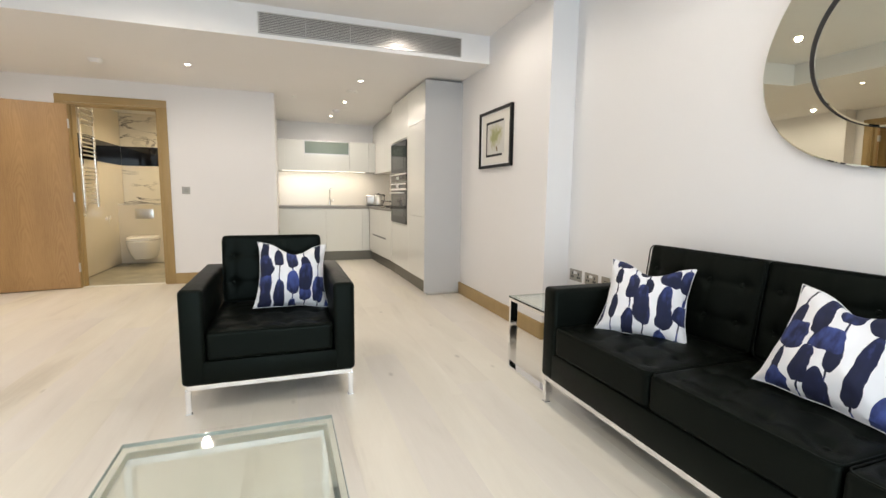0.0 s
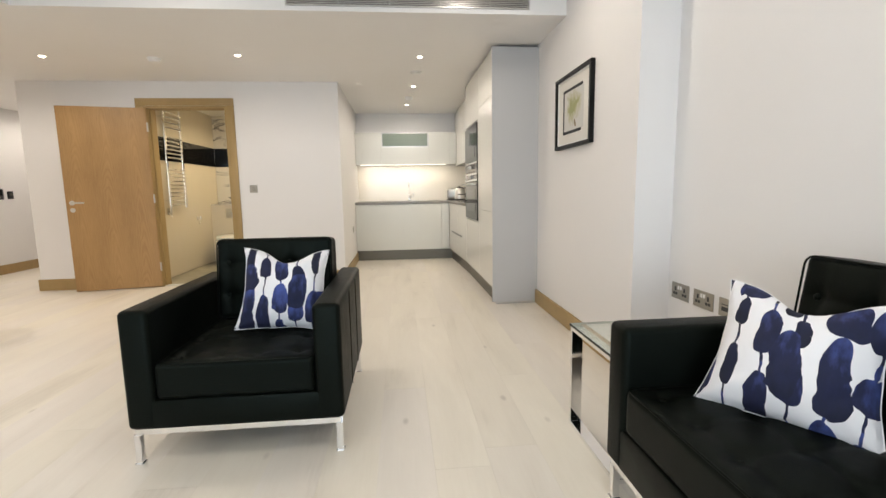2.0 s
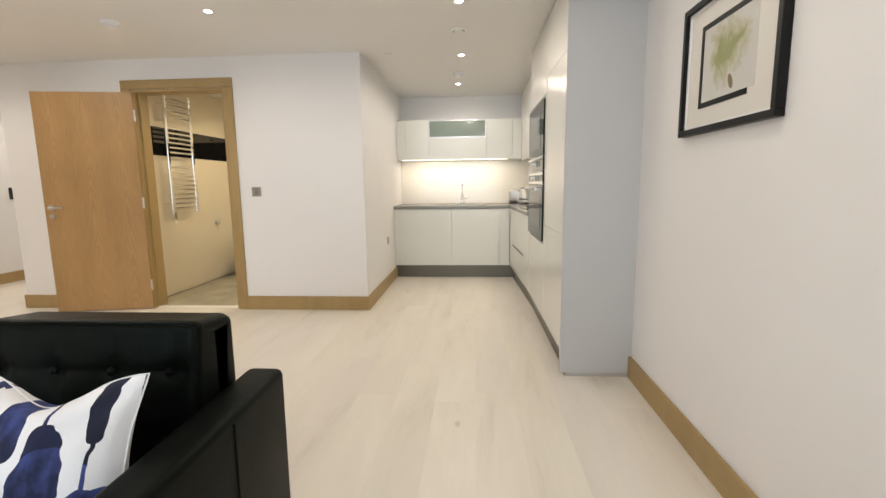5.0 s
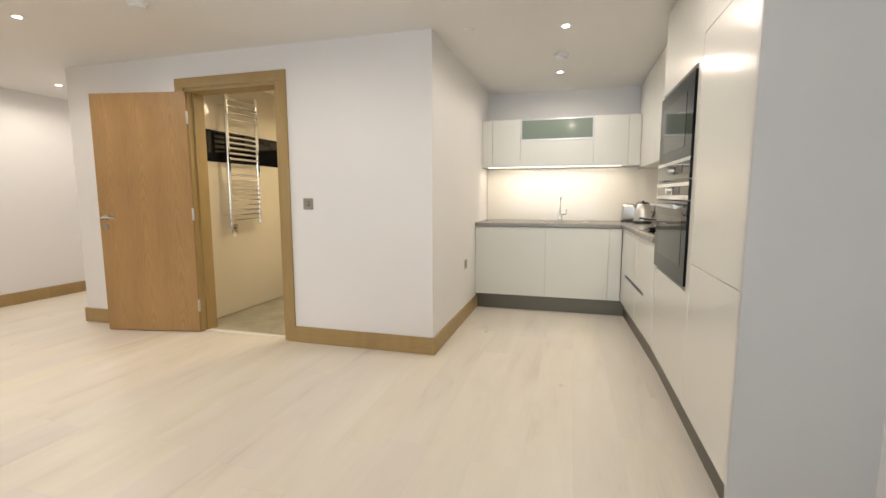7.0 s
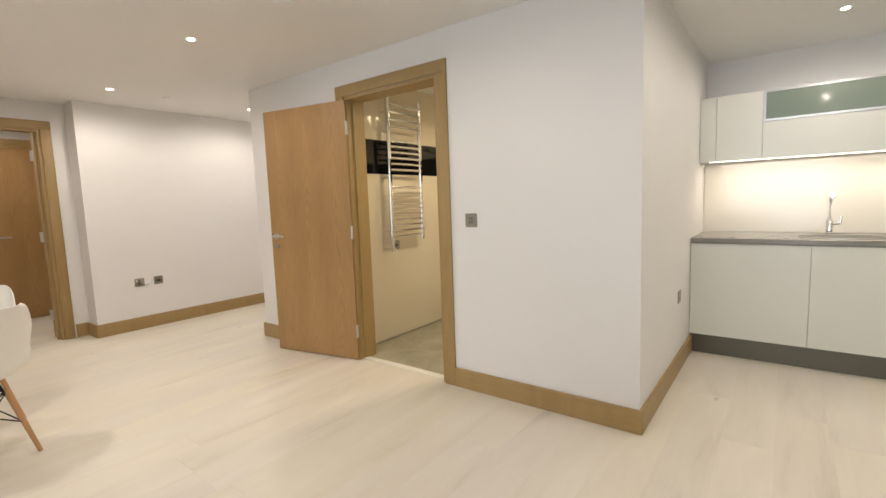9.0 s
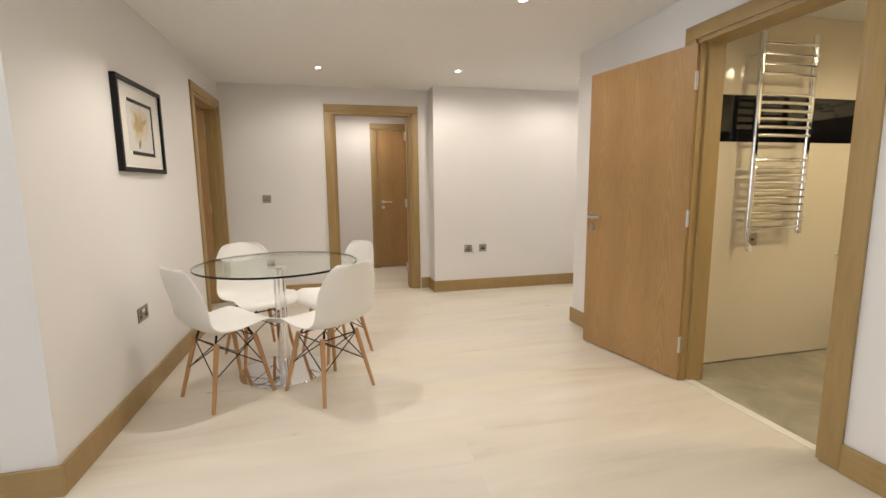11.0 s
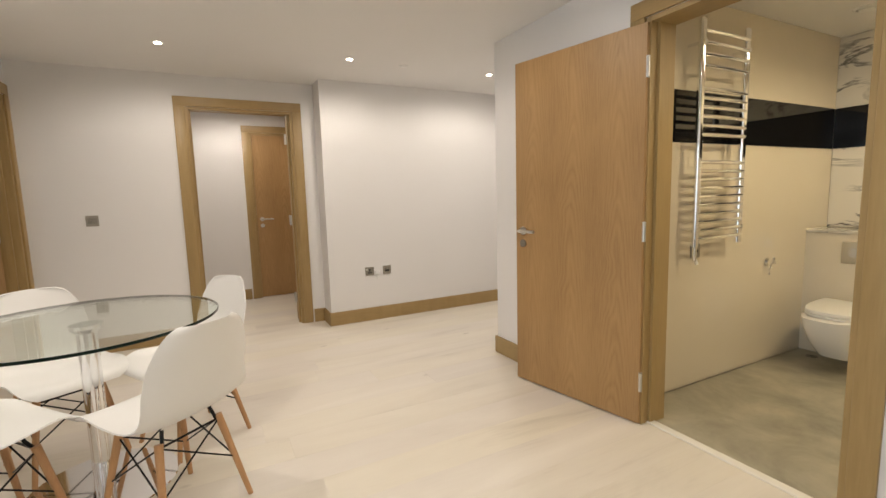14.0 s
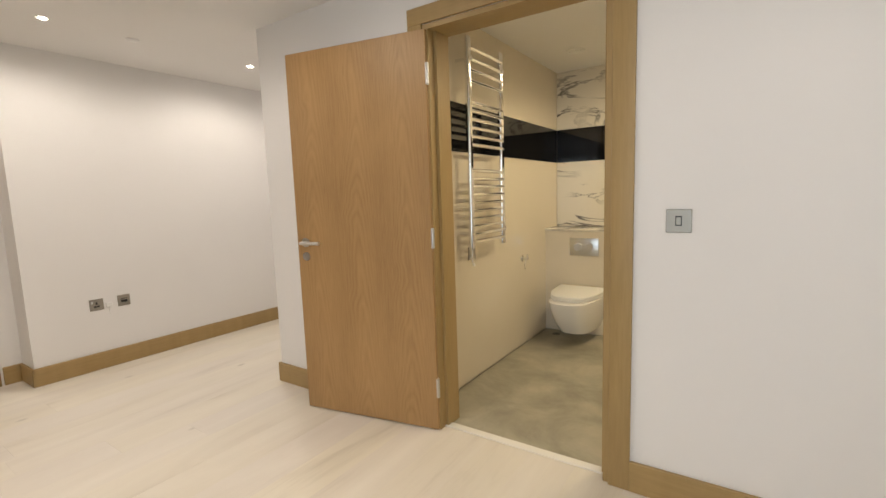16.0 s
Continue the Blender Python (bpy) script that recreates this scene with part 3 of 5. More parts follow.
bm = moved(boxed(CX - 0.018, 2.16, 6.458, CY + 0.3, 0.8682, 0.9047, bevel=0.003), BASE)
box(bm, 0.132, 2.06, CY - 0.018, 8.498, 0.868, 0.905, bevel=0.003)
solo("worktop", bm, WORKTOP, "grey composite worktop round the kitchen corner", "worktop")
bm = moved(boxed(2.086, 2.099, 6.46, 8.60, 0.906, 1.478), EAST)
box(bm, 0.132, 2.055, 8.486, 8.499, 0.906, 1.478)
solo("splashback", bm, SPLASH, "cream back-painted glass splashback over the worktop", "splashback", "structure")

# sink and tap
sk = thing("sink", pose(1.02, 8.10, 0.905), "undermounted steel sink in the grey worktop", "sink")
bm = bmesh.new()
turned(bm, [(0.20, 0.004), (0.215, 0.004), (0.215, 0.0005), (0.19, 0.0005)], 40, Matrix.Diagonal((1.12, 0.86, 1, 1)), False)
part("rim", bm, STEEL, sk)
# nearly flat disc; the shade of the hollow is put into its darker steel
part("bowl", turned(bmesh.new(), [(0.205, 0.002), (0.195, 0.0015), (0.10, 0.0012), (0.03, 0.001)], 40, Matrix.Diagonal((1.1, 0.84, 1, 1))), mat("shaded_sink_bowl_steel", (0.16, 0.155, 0.14), 0.3, 0.8), sk)
tp = thing("kitchen_tap", pose(0.97, 8.37, 0.905), "tall chrome mixer tap behind the sink", "tap")
part("base", turned(bmesh.new(), [(0.026, 0.0), (0.026, 0.008), (0.022, 0.012), (0.022, 0.10), (0.020, 0.105)], 24), CHROME, tp)
part("spout", tube([(0, 0, 0.10), (0, 0, 0.26), (0, -0.004, 0.272), (0, -0.015, 0.280), (0, -0.03, 0.283), (0, -0.17, 0.290)], 0.0125, 14), CHROME, tp)
part("nozzle", rod((0, -0.16, 0.288), (0, -0.16, 0.262), 0.011, n=16), CHROME, tp)
part("lever", tube([(0.02, 0, 0.07), (0.055, 0, 0.075), (0.062, 0, 0.082), (0.064, 0, 0.13)], 0.008, 12), CHROME, tp)

# wall units over the sink, with a lit strip below
UY, U0, U1 = 8.15, 1.485, 1.985
cabinet("wall_unit", pose(0.132, UY, 0), 0.113, 0.345, U1, "narrow gloss white filler unit beside the wall", [(0, 0.113, U0, U1)], z0=U0)
cabinet("wall_unit", pose(0.245, UY, 0), 0.30, 0.345, U1, "gloss white wall unit", [(0, 0.30, U0, U1)], z0=U0)
mu = cabinet("wall_unit", pose(0.545, UY, 0), 0.745, 0.345, U1, "gloss white wall unit with a smoked glass upper flap", [(0, 0.745, U0, 1.755)], z0=U0)
part("glass_flap", boxed(0.016, 0.729, 0.004, 0.02, 1.775, U1 - 0.016, bevel=0.001), FROST, mu, "smoked grey-green glass flap")
for a in ((0.001, 0.016, 1.758, U1 - 0.001), (0.729, 0.744, 1.758, U1 - 0.001), (0.016, 0.729, 1.758, 1.775), (0.016, 0.729, U1 - 0.016, U1 - 0.001)):
    part("flap_frame", boxed(a[0], a[1], 0.0, 0.02, a[2], a[3]), STEEL, mu)
cabinet("wall_unit", pose(1.29, UY, 0), 0.445, 0.345, U1, "gloss white wall unit in the kitchen corner", [(0, 0.33, U0, U1), (0.33, 0.445, U0, U1)], z0=U0)
cabinet("tall_wall_unit", EAST @ pose(1.765, 8.49, 0, 0, 0, -90), 2.03, 2.095 - 1.765, 2.305, "gloss white wall unit reaching to the ceiling", [(0.34, 1.03, U0 - 0.03, 2.305), (1.03, 2.03, U0 - 0.03, 2.305)], z0=U0 - 0.02)
st = thing("strip_light", pose(0.2, UY + 0.012, U0 - 0.0065), "slim lit strip light under the wall units", "strip light", "strip lights")
part("diffuser", boxed(0.0, 1.36, 0.0, 0.014, 0, 0.006), LED_STRIP, st)
st = thing("strip_light", EAST @ pose(1.80, 6.55, U0 - 0.032), "lit lamp under the cooker hood", "strip light", "strip lights")
part("diffuser", boxed(0.0, 0.06, 0.0, 0.45, 0, 0.008), LED_STRIP, st)
lamp("strip_glow", "AREA", look((0.9, UY + 0.10, U0 - 0.012), (0.9, UY + 0.16, 0.9)), 4.6, (1.0, 0.86, 0.68), sx=1.36, sy=0.03)
lamp("hood_glow", "AREA", look((1.78, 6.85, U0 - 0.04), (1.78, 6.85, 0.9)), 4.0, (1.0, 0.85, 0.62), sx=0.06, sy=0.45)

# hob, kettle, toaster, pan
hb = thing("hob", BASE @ pose(1.69, 6.62, 0.905), "black glass hob with pan rests on the worktop", "hob")
part("glass", boxed(0, 0.38, 0, 0.62, 0.0, 0.006, bevel=0.002), OVEN_GLASS, hb)
for x, y in ((0.11, 0.15), (0.28, 0.15), (0.11, 0.46), (0.28, 0.46)):
    part("pan_rest", turned(bmesh.new(), [(0.05, 0.006), (0.075, 0.020), (0.08, 0.026), (0.07, 0.028), (0.04, 0.012)], 20, Matrix.Translation((x, y, 0))), BLACK, hb)
pn = thing("saucepan", BASE @ pose(1.86, 6.92, 0.931), "small steel saucepan with a lid on the hob", "pan")
part("pan_body", turned(bmesh.new(), [(0.082, 0.0), (0.088, 0.006), (0.088, 0.075), (0.091, 0.078)], 32), CHROME, pn)
part("lid", turned(bmesh.new(), [(0.090, 0.079), (0.07, 0.092), (0.02, 0.099), (0.008, 0.115), (0.014, 0.124), (0.004, 0.127)], 32), CHROME, pn)
part("handle", tube([(-0.088, 0, 0.065), (-0.12, 0, 0.072), (-0.23, 0, 0.080)], 0.008, 10), BLACK, pn)
kt = thing("kettle", pose(1.775, 8.10, 0.905, 0, 0, 10), "brushed steel jug kettle with a black handle", "kettle")
part("base", turned(bmesh.new(), [(0.085, 0.0), (0.088, 0.012), (0.080, 0.024)], 32), BLACK, kt)
part("jug", turned(bmesh.new(), [(0.080, 0.024), (0.082, 0.05), (0.074, 0.13), (0.060, 0.185), (0.054, 0.195)], 32), STEEL, kt)
part("lid", turned(bmesh.new(), [(0.055, 0.195), (0.048, 0.208), (0.012, 0.214), (0.010, 0.226)], 32), BLACK, kt)
part("handle", tube([(0.056, 0, 0.19), (0.10, 0, 0.195), (0.115, 0, 0.18), (0.112, 0, 0.10), (0.095, 0, 0.05), (0.078, 0, 0.045)], 0.012, 12), BLACK, kt)
part("spout", rod((-0.052, 0, 0.155), (-0.085, 0, 0.19), 0.020, 0.013, 14), STEEL, kt)
to = thing("toaster", pose(1.745, 8.325, 0.905, 0, 0, 78), "two-slice brushed steel toaster beside the kettle", "toaster")
part("body", boxed(-0.085, 0.085, -0.14, 0.14, 0.016, 0.185, bevel=0.03, seg=4), STEEL, to)
part("base", boxed(-0.088, 0.088, -0.143, 0.143, 0.0, 0.018, bevel=0.006), BLACK, to)
for x in (-0.03, 0.03):
    part("slot", boxed(x - 0.013, x + 0.013, -0.10, 0.10, 0.183, 0.1862), BLACK, to)
part("lever", boxed(-0.014, 0.014, -0.158, -0.139, 0.10, 0.115, bevel=0.003), BLACK, to)


# ---- electrics ----
def plate(name, m, w, h, label, category, items):
    """A metal wall plate; x along the wall, y out of it, z up; items: 'socket', 'switch', 'data' with their x."""
    p = thing(name, m, label, category)
    part("plate", boxed(-w / 2, w / 2, 0, 0.006, -h / 2, h / 2, bevel=0.0015), PLATE, p)
    for kind, x in items:
        if kind == "socket":
            part("pin_hole", boxed(x - 0.0055, x + 0.0055, 0.0055, 0.0072, 0.000, 0.022), BLACK, p)
            for s in (-1, 1):
                part("pin_hole", boxed(x + s * 0.010 - 0.0075, x + s * 0.010 + 0.0075, 0.0055, 0.0070, -0.021, -0.007), BLACK, p)
        elif kind == "rocker":
            part("rocker", boxed(x - 0.006, x + 0.006, 0.006, 0.010, 0.010, 0.030, bevel=0.001), WHITE_PLASTIC, p)
        elif kind == "switch":
            part("surround", boxed(x - 0.011, x + 0.011, 0.0055, 0.0072, -0.018, 0.018), BLACK, p)
            part("rocker", boxed(x - 0.008, x + 0.008, 0.006, 0.011, -0.014, 0.014, bevel=0.001), PLATE, p)
        elif kind == "data":
            part("module", boxed(x - 0.022, x + 0.022, 0.0055, 0.0075, -0.016, 0.016), BLACK, p)
            part("shutter", boxed(x - 0.020, x + 0.020, 0.007, 0.009, 0.004, 0.012), PLATE, p)
    return p


TWIN = [("socket", -0.038), ("socket", 0.038), ("rocker", -0.010), ("rocker", 0.010)]
WEST_FACE, NORTH_FACE, SOUTH_FACE, EAST_FACE = 90, 0, 180, -90  # the way the plate looks out
for y, items, w in ((3.030, TWIN, 0.146), (2.845, TWIN, 0.146), (2.690, [("data", 0.0)], 0.086)):
    plate("wall_socket", pose(X_EAST, y, 0.512, 0, 0, WEST_FACE), w, 0.086, "brushed metal twin socket on the white wall" if w > 0.1 else "brushed metal data outlet on the white wall", "socket", items)
plate("wall_socket", pose(-2.665, Y_DIN, 0.505, 0, 0, NORTH_FACE), 0.146, 0.086, "brushed metal twin socket beside the dining table", "socket", TWIN)
plate("wall_socket", pose(X_HALL, 5.765, 0.50, 0, 0, EAST_FACE), 0.090, 0.086, "brushed metal socket on the hall wall", "socket", [("socket", 0.0), ("rocker", 0.03)])
plate("wall_socket", pose(X_HALL, 5.948, 0.50, 0, 0, EAST_FACE), 0.086, 0.086, "brushed metal aerial outlet on the hall wall", "socket", [("data", 0.0)])
plate("light_switch", pose(-0.885, Y_DOOR, 1.122, 0, 0, SOUTH_FACE), 0.086, 0.086, "single brushed metal light switch beside the door", "light switch", [("switch", 0.0)])
plate("light_switch", pose(X_WEST, 3.53, 1.11, 0, 0, EAST_FACE), 0.086, 0.086, "brushed metal light switch beside the lobby door", "light switch", [("switch", -0.016), ("switch", 0.016)])
plate("wall_socket", pose(0.13, 7.38, 0.53, 0, 0, EAST_FACE), 0.086, 0.086, "brushed metal socket on the kitchen side wall", "socket", [("socket", 0.0)])
plate("wall_socket", EAST @ pose(2.086, 7.95, 1.12, 0, 0, WEST_FACE), 0.146, 0.086, "metal twin socket on the splashback", "socket", TWIN)
pg = thing("plug", EAST @ pose(2.086, 7.988, 1.115, 0, 0, WEST_FACE), "black plug with a flex in the splashback socket", "plug")
part("body", boxed(-0.024, 0.024, 0.0072, 0.048, -0.026, 0.024, bevel=0.006, seg=2), BLACK, pg)
part("flex", tube([(0, 0.040, -0.02), (0, 0.046, -0.05), (0.005, 0.04, -0.12), (0.02, 0.05, -0.195), (0.03, 0.09, -0.206), (0.02, 0.16, -0.208)], 0.0035, 8), BLACK, pg)
dm = plate("dimmer_switch", pose(X_LIV, 2.93, 1.09, 0, 0, EAST_FACE), 0.086, 0.086, "brushed metal dimmer with a round dark knob", "light switch", [])
kn = part("knob", rod((0, 0.006, 0), (0, 0.020, 0), 0.015, 0.013, 24), BLACK, dm, "dark round knob")
part("cap", rod((0, 0.020, 0), (0, 0.022, 0), 0.010, n=20), STEEL, kn)
tg = thing("white_plug", pose(X_HALL, 5.845, 0.485, 0, 0, EAST_FACE), "small white cable stub between two sockets", "cable")
part("stub", boxed(-0.022, 0.022, 0, 0.012, -0.018, 0.018, bevel=0.004), WHITE_PLASTIC, tg)
part("cable", tube([(0, 0.008, -0.015), (0.004, 0.014, -0.045), (-0.003, 0.012, -0.075)], 0.003, 8), WHITE_PLASTIC, tg)
ic = thing("door_intercom", pose(X_HALL, 7.69, 1.12, 0, 0, EAST_FACE), "black wall intercom in the hall", "intercom")
part("case", boxed(-0.085, 0.085, 0, 0.028, -0.075, 0.075, bevel=0.008, seg=2), BLACK, ic)
part("screen", boxed(-0.06, 0.06, 0.0275, 0.0295, -0.02, 0.06), OVEN_GLASS, ic)
part("button", rod((0, 0.027, -0.045), (0, 0.031, -0.045), 0.012, n=20), STEEL, ic)
tc = thing("thermostat", pose(X_HALL, 7.90, 1.105, 0, 0, EAST_FACE), "small black thermostat beside the intercom", "thermostat")
part("case", boxed(-0.042, 0.042, 0, 0.022, -0.055, 0.055, bevel=0.006, seg=2), BLACK, tc)
part("dial", rod((0, 0.021, 0.01), (0, 0.026, 0.01), 0.022, n=24), DARK_STEEL, tc)
so = thing("alarm_sounder", pose(X_HALL, 7.70, 2.07, 0, 0, EAST_FACE), "white plastic alarm sounder high on the wall", "alarm")
part("case", boxed(-0.05, 0.05, 0, 0.04, -0.07, 0.07, bevel=0.01, seg=2), WHITE_PLASTIC, so)
part("lens", rod((0, 0.04, -0.02), (0, 0.052, -0.02), 0.022, 0.018, 20), WHITE_PLASTIC, so)


# ---- bathroom ----
BX, BY, BC = -2.17, 8.60, 2.31


def bath_wall(name, x0, x1, y0, y1, label):
    """The grout bed of a tiled wall."""
    w = thing(name, pose(0, 0, 0), label, "wall", kind="structure")
    part("bed", boxed(x0, x1, y0, y1, -0.05, 2.45), GROUT, w)
    return w


def tiles(w, fixed, a0, a1, along, out, rows, step):
    for z0, z1, m in rows:
        a = a0
        while a < a1 - 0.01:
            b = min(a + step, a1)
            if along == "y":
                lo, hi = sorted((fixed, fixed + out * 0.010))
                g = boxed(lo, hi, a + 0.0012, b - 0.0012, z0 + 0.0012, z1 - 0.0012, bevel=0.0008)
            else:
                lo, hi = sorted((fixed, fixed + out * 0.010))
                g = boxed(a + 0.0012, b - 0.0012, lo, hi, z0 + 0.0012, z1 - 0.0012, bevel=0.0008)
            part("tile", g, m, w)
            a = b


ROWS3 = [(0.008, 1.505, BEIGE_TILE), (1.505, 1.80, BLACK_TILE), (1.80, BC, BEIGE_TILE)]
ROWSM = [(0.92, 1.505, MARBLE), (1.505, 1.80, BLACK_TILE), (1.80, BC, MARBLE)]
w = bath_wall("wall_bathroom_west", BX - 0.11, BX - 0.010, 6.44, BY, "cream polished tiled wall with a black band")
tiles(w, BX - 0.010, 6.442, BY, "y", 1, ROWS3, 2.40)
w = bath_wall("wall_bathroom_north", BX - 0.11, -0.4, BY + 0.010, BY + 0.10, "veined marble wall with a black band above the toilet")
tiles(w, BY + 0.010, BX, -0.42, "x", -1, ROWSM, 1.20)
w = bath_wall("wall_bathroom_east", -0.40, -0.30, 6.44, BY + 0.10, "cream polished tiled wall facing the towel radiator")
tiles(w, -0.40, 6.442, BY, "y", -1, ROWS3, 1.20)
w = bath_wall("wall_bathroom_south", -1.09, -0.41, 6.44, 6.45, "tiled wall beside the bathroom doorway")
bw = thing("cistern_boxing", pose(0, 0, 0), "tiled cistern boxing with a pale ledge behind the toilet", "boxing", kind="structure")
part("tile", boxed(BX, -0.41, 8.30, 8.31, 0.008, 0.895), BEIGE_TILE, bw)
part("core", boxed(BX, -0.41, 8.312, BY - 0.002, 0.0, 0.893), GROUT, bw)
part("ledge", boxed(BX, -0.41, 8.292, BY - 0.001, 0.897, 0.918, bevel=0.002), MARBLE, bw)
bf = thing("floor_bathroom", pose(0, 0, 0), "grey stone-tiled bathroom floor", "floor", kind="structure")
part("bed", boxed(BX, -0.40, 6.41, BY, -0.05, -0.0005), BATH_FLOOR, bf)
for i in range(3):
    for j in range(4):
        x0, y0 = BX + i * 0.60, 6.412 + j * 0.60
        x1, y1 = min(x0 + 0.5998, -0.41), min(y0 + 0.5998, 8.298)
        if x1 > x0 and y1 > y0:
            part("tile", boxed(x0, x1, y0, y1, -0.008, 0.002, bevel=0.0003), BATH_FLOOR, bf)
solo("ceiling_bathroom", boxed(BX - 0.1, -0.3, 6.44, BY + 0.1, BC, BC + 0.019), CEIL, "white bathroom ceiling", "ceiling", "structure")
lamp("bath_beam", "SPOT", pose(-0.95, 7.15, BC - 0.02), BATH_W, (1.0, 0.825, 0.53), angle=170, blend=0.5, soft=0.07)
lamp("bath_beam", "SPOT", pose(-0.95, 8.0, BC - 0.02), BATH_W * 0.8, (1.0, 0.825, 0.53), angle=170, blend=0.5, soft=0.07)
for x, y in ((-0.95, 7.15), (-0.95, 8.0)):
    d = thing("ceiling_light", pose(x, y, BC), "small round recessed bathroom downlight, lit", "ceiling light", "ceiling downlights")
    part("bezel", turned(bmesh.new(), [(0.022, -0.001), (0.036, -0.004), (0.040, -0.001), (0.040, 0.0)], 24), WHITE_PLASTIC, d)
    part("lens", rod((0, 0, -0.0055), (0, 0, -0.0015), 0.021, n=20), LED, d)
ev = thing("extract_valve", pose(-1.82, 8.05, BC), "round white extract valve in the bathroom ceiling", "air vent")
part("ring", turned(bmesh.new(), [(0.07, 0.0), (0.066, -0.008), (0.05, -0.010), (0.048, 0.0)], 32), WHITE_PLASTIC, ev)
part("disc", turned(bmesh.new(), [(0.040, -0.004), (0.042, -0.012), (0.004, -0.016)], 32), WHITE_PLASTIC, ev)

# towel radiator, standing off the west wall
tr = thing("towel_radiator", pose(BX + 0.085, 6.86, 0), "tall chrome ladder towel radiator on the tiled wall", "towel radiator")
for y in (0.0, 0.42):
    part("upright", tube([(0, y, 0.90), (0, y, 2.15)], 0.020, 16), CHROME, tr)
    part("end_cap", turned(bmesh.new(), [(0.020, 2.15), (0.019, 2.160), (0.009, 2.170)], 16, Matrix.Translation((0, y, 0))), CHROME, tr)
    for z in (1.0, 2.04):
        b = part("bracket", rod((-0.084, y, z), (0.012, y, z), 0.009, n=12), CHROME, tr)
        part("bracket_cap", rod((0.012, y, z), (0.022, y, z), 0.015, n=16), CHROME, b)
zs = [2.10 - i * 0.062 for i in range(4)] + [1.79 - i * 0.050 for i in range(6)] + [1.385 - i * 0.0485 for i in range(10)]
for z in zs:
    part("rail", tube([(0.010, 0.0, z), (0.014, 0.06, z), (0.018, 0.22, z), (0.014, 0.37, z), (0.010, 0.42, z)], 0.011, 10), RAIL, tr)
part("element", rod((0, 0.0, 0.90), (0, 0.0, 0.82), 0.013, 0.010, 14), CHROME, tr)
part("flex", tube([(0, 0, 0.83), (-0.01, 0.03, 0.795), (-0.03, 0.08, 0.79), (-0.06, 0.10, 0.82), (-0.083, 0.10, 0.84)], 0.005, 8), WHITE_PLASTIC, tr)
rs = thing("fused_spur", pose(BX, 6.99, 0.86, 0, 0, EAST_FACE), "metal cable outlet plate under the towel radiator", "socket")
part("plate", boxed(-0.043, 0.043, 0, 0.008, -0.043, 0.043, bevel=0.002), PLATE, rs)
part("outlet", rod((0, 0.008, 0), (0, 0.016, 0), 0.010, n=16), BLACK, rs)

# wall-hung toilet, flush plate, spray valve
tl = thing("toilet", pose(-1.825, 8.30, 0) @ Matrix.Diagonal((1.1, 1.08, 1.0, 1.0)), "white ceramic wall-hung toilet with a closed seat", "toilet")


def d_shape(bm, levels):
    """Rings of a D-shaped outline, flat at y = 0; levels: half width, length, height, pull to the wall."""
    rings = []
    for hw, ln, z, y0 in levels:
        ring = []
        for i in range(29):
            a = math.pi * i / 28
            sq = 0.78
            cx, sx = math.cos(a), math.sin(a)
            x = hw * math.copysign(abs(cx) ** 0.62, cx)
            y = y0 - (ln - y0) * abs(sx) ** sq
            ring.append(bm.verts.new((x, -abs(y), z)))
        rings.append(ring)
    for a, b in zip(rings, rings[1:]):
        for i in range(len(a)):
            bm.faces.new((a[i], a[(i + 1) % len(a)], b[(i + 1) % len(b)], b[i]))
    bm.faces.new(list(reversed(rings[0])))
    bm.faces.new(rings[-1])
    return bm


part("bowl", d_shape(bmesh.new(), [(0.10, 0.26, 0.085, 0), (0.13, 0.33, 0.10, 0), (0.16, 0.42, 0.20, 0), (0.176, 0.485, 0.31, 0), (0.180, 0.50, 0.375, 0), (0.172, 0.49, 0.38, 0)]), CERAMIC, tl)
part("seat", d_shape(bmesh.new(), [(0.180, 0.505, 0.383, 0.03), (0.183, 0.51, 0.387, 0.03), (0.183, 0.51, 0.398, 0.03), (0.179, 0.505, 0.401, 0.03)]), WHITE_PLASTIC, tl)
part("lid", d_shape(bmesh.new(), [(0.180, 0.507, 0.404, 0.03), (0.183, 0.51, 0.408, 0.03), (0.181, 0.507, 0.424, 0.03), (0.170, 0.49, 0.431, 0.03)]), WHITE_PLASTIC, tl)
for x in (-0.07, 0.07):
    part("hinge", rod((x - 0.02, -0.045, 0.412), (x + 0.02, -0.045, 0.412), 0.011, n=12), CHROME, tl)
fp = thing("flush_plate", pose(-1.825, 8.30, 0.765), "chrome dual flush plate above the toilet", "flush plate")
part("plate", boxed(-0.123, 0.123, -0.010, 0.0, -0.075, 0.075, bevel=0.004, seg=2), STEEL, fp)
for x in (-0.05, 0.045):
    part("button", rod((x, -0.010, 0), (x, -0.015, 0), 0.034, 0.032, 24), STEEL, fp)
sv = thing("spray_valve", pose(BX, 7.78, 0.72, 0, 0, EAST_FACE), "small chrome stop valve on the tiled wall", "valve")
part("rose", rod((0, 0, 0), (0, 0.008, 0), 0.028, n=20), CHROME, sv)
part("body", rod((0, 0.008, 0), (0, 0.06, 0), 0.012, n=14), CHROME, sv)
part("handle", rod((0, 0.05, 0.0), (0, 0.05, 0.035), 0.009, n=12), CHROME, sv)
part("outlet", tube([(0, 0.045, 0), (0.03, 0.05, -0.01), (0.05, 0.05, -0.04), (0.045, 0.05, -0.08)], 0.006, 10), CHROME, sv)
dr = thing("floor_drain", pose(-2.03, 8.18, 0.002), "small dark floor drain beside the toilet", "drain")
part("grate", rod((0, 0, 0), (0, 0, 0.003), 0.035, n=24), DARK_STEEL, dr)
part("hole", rod((0, 0, 0.003), (0, 0, 0.004), 0.016, n=16), BLACK, dr)


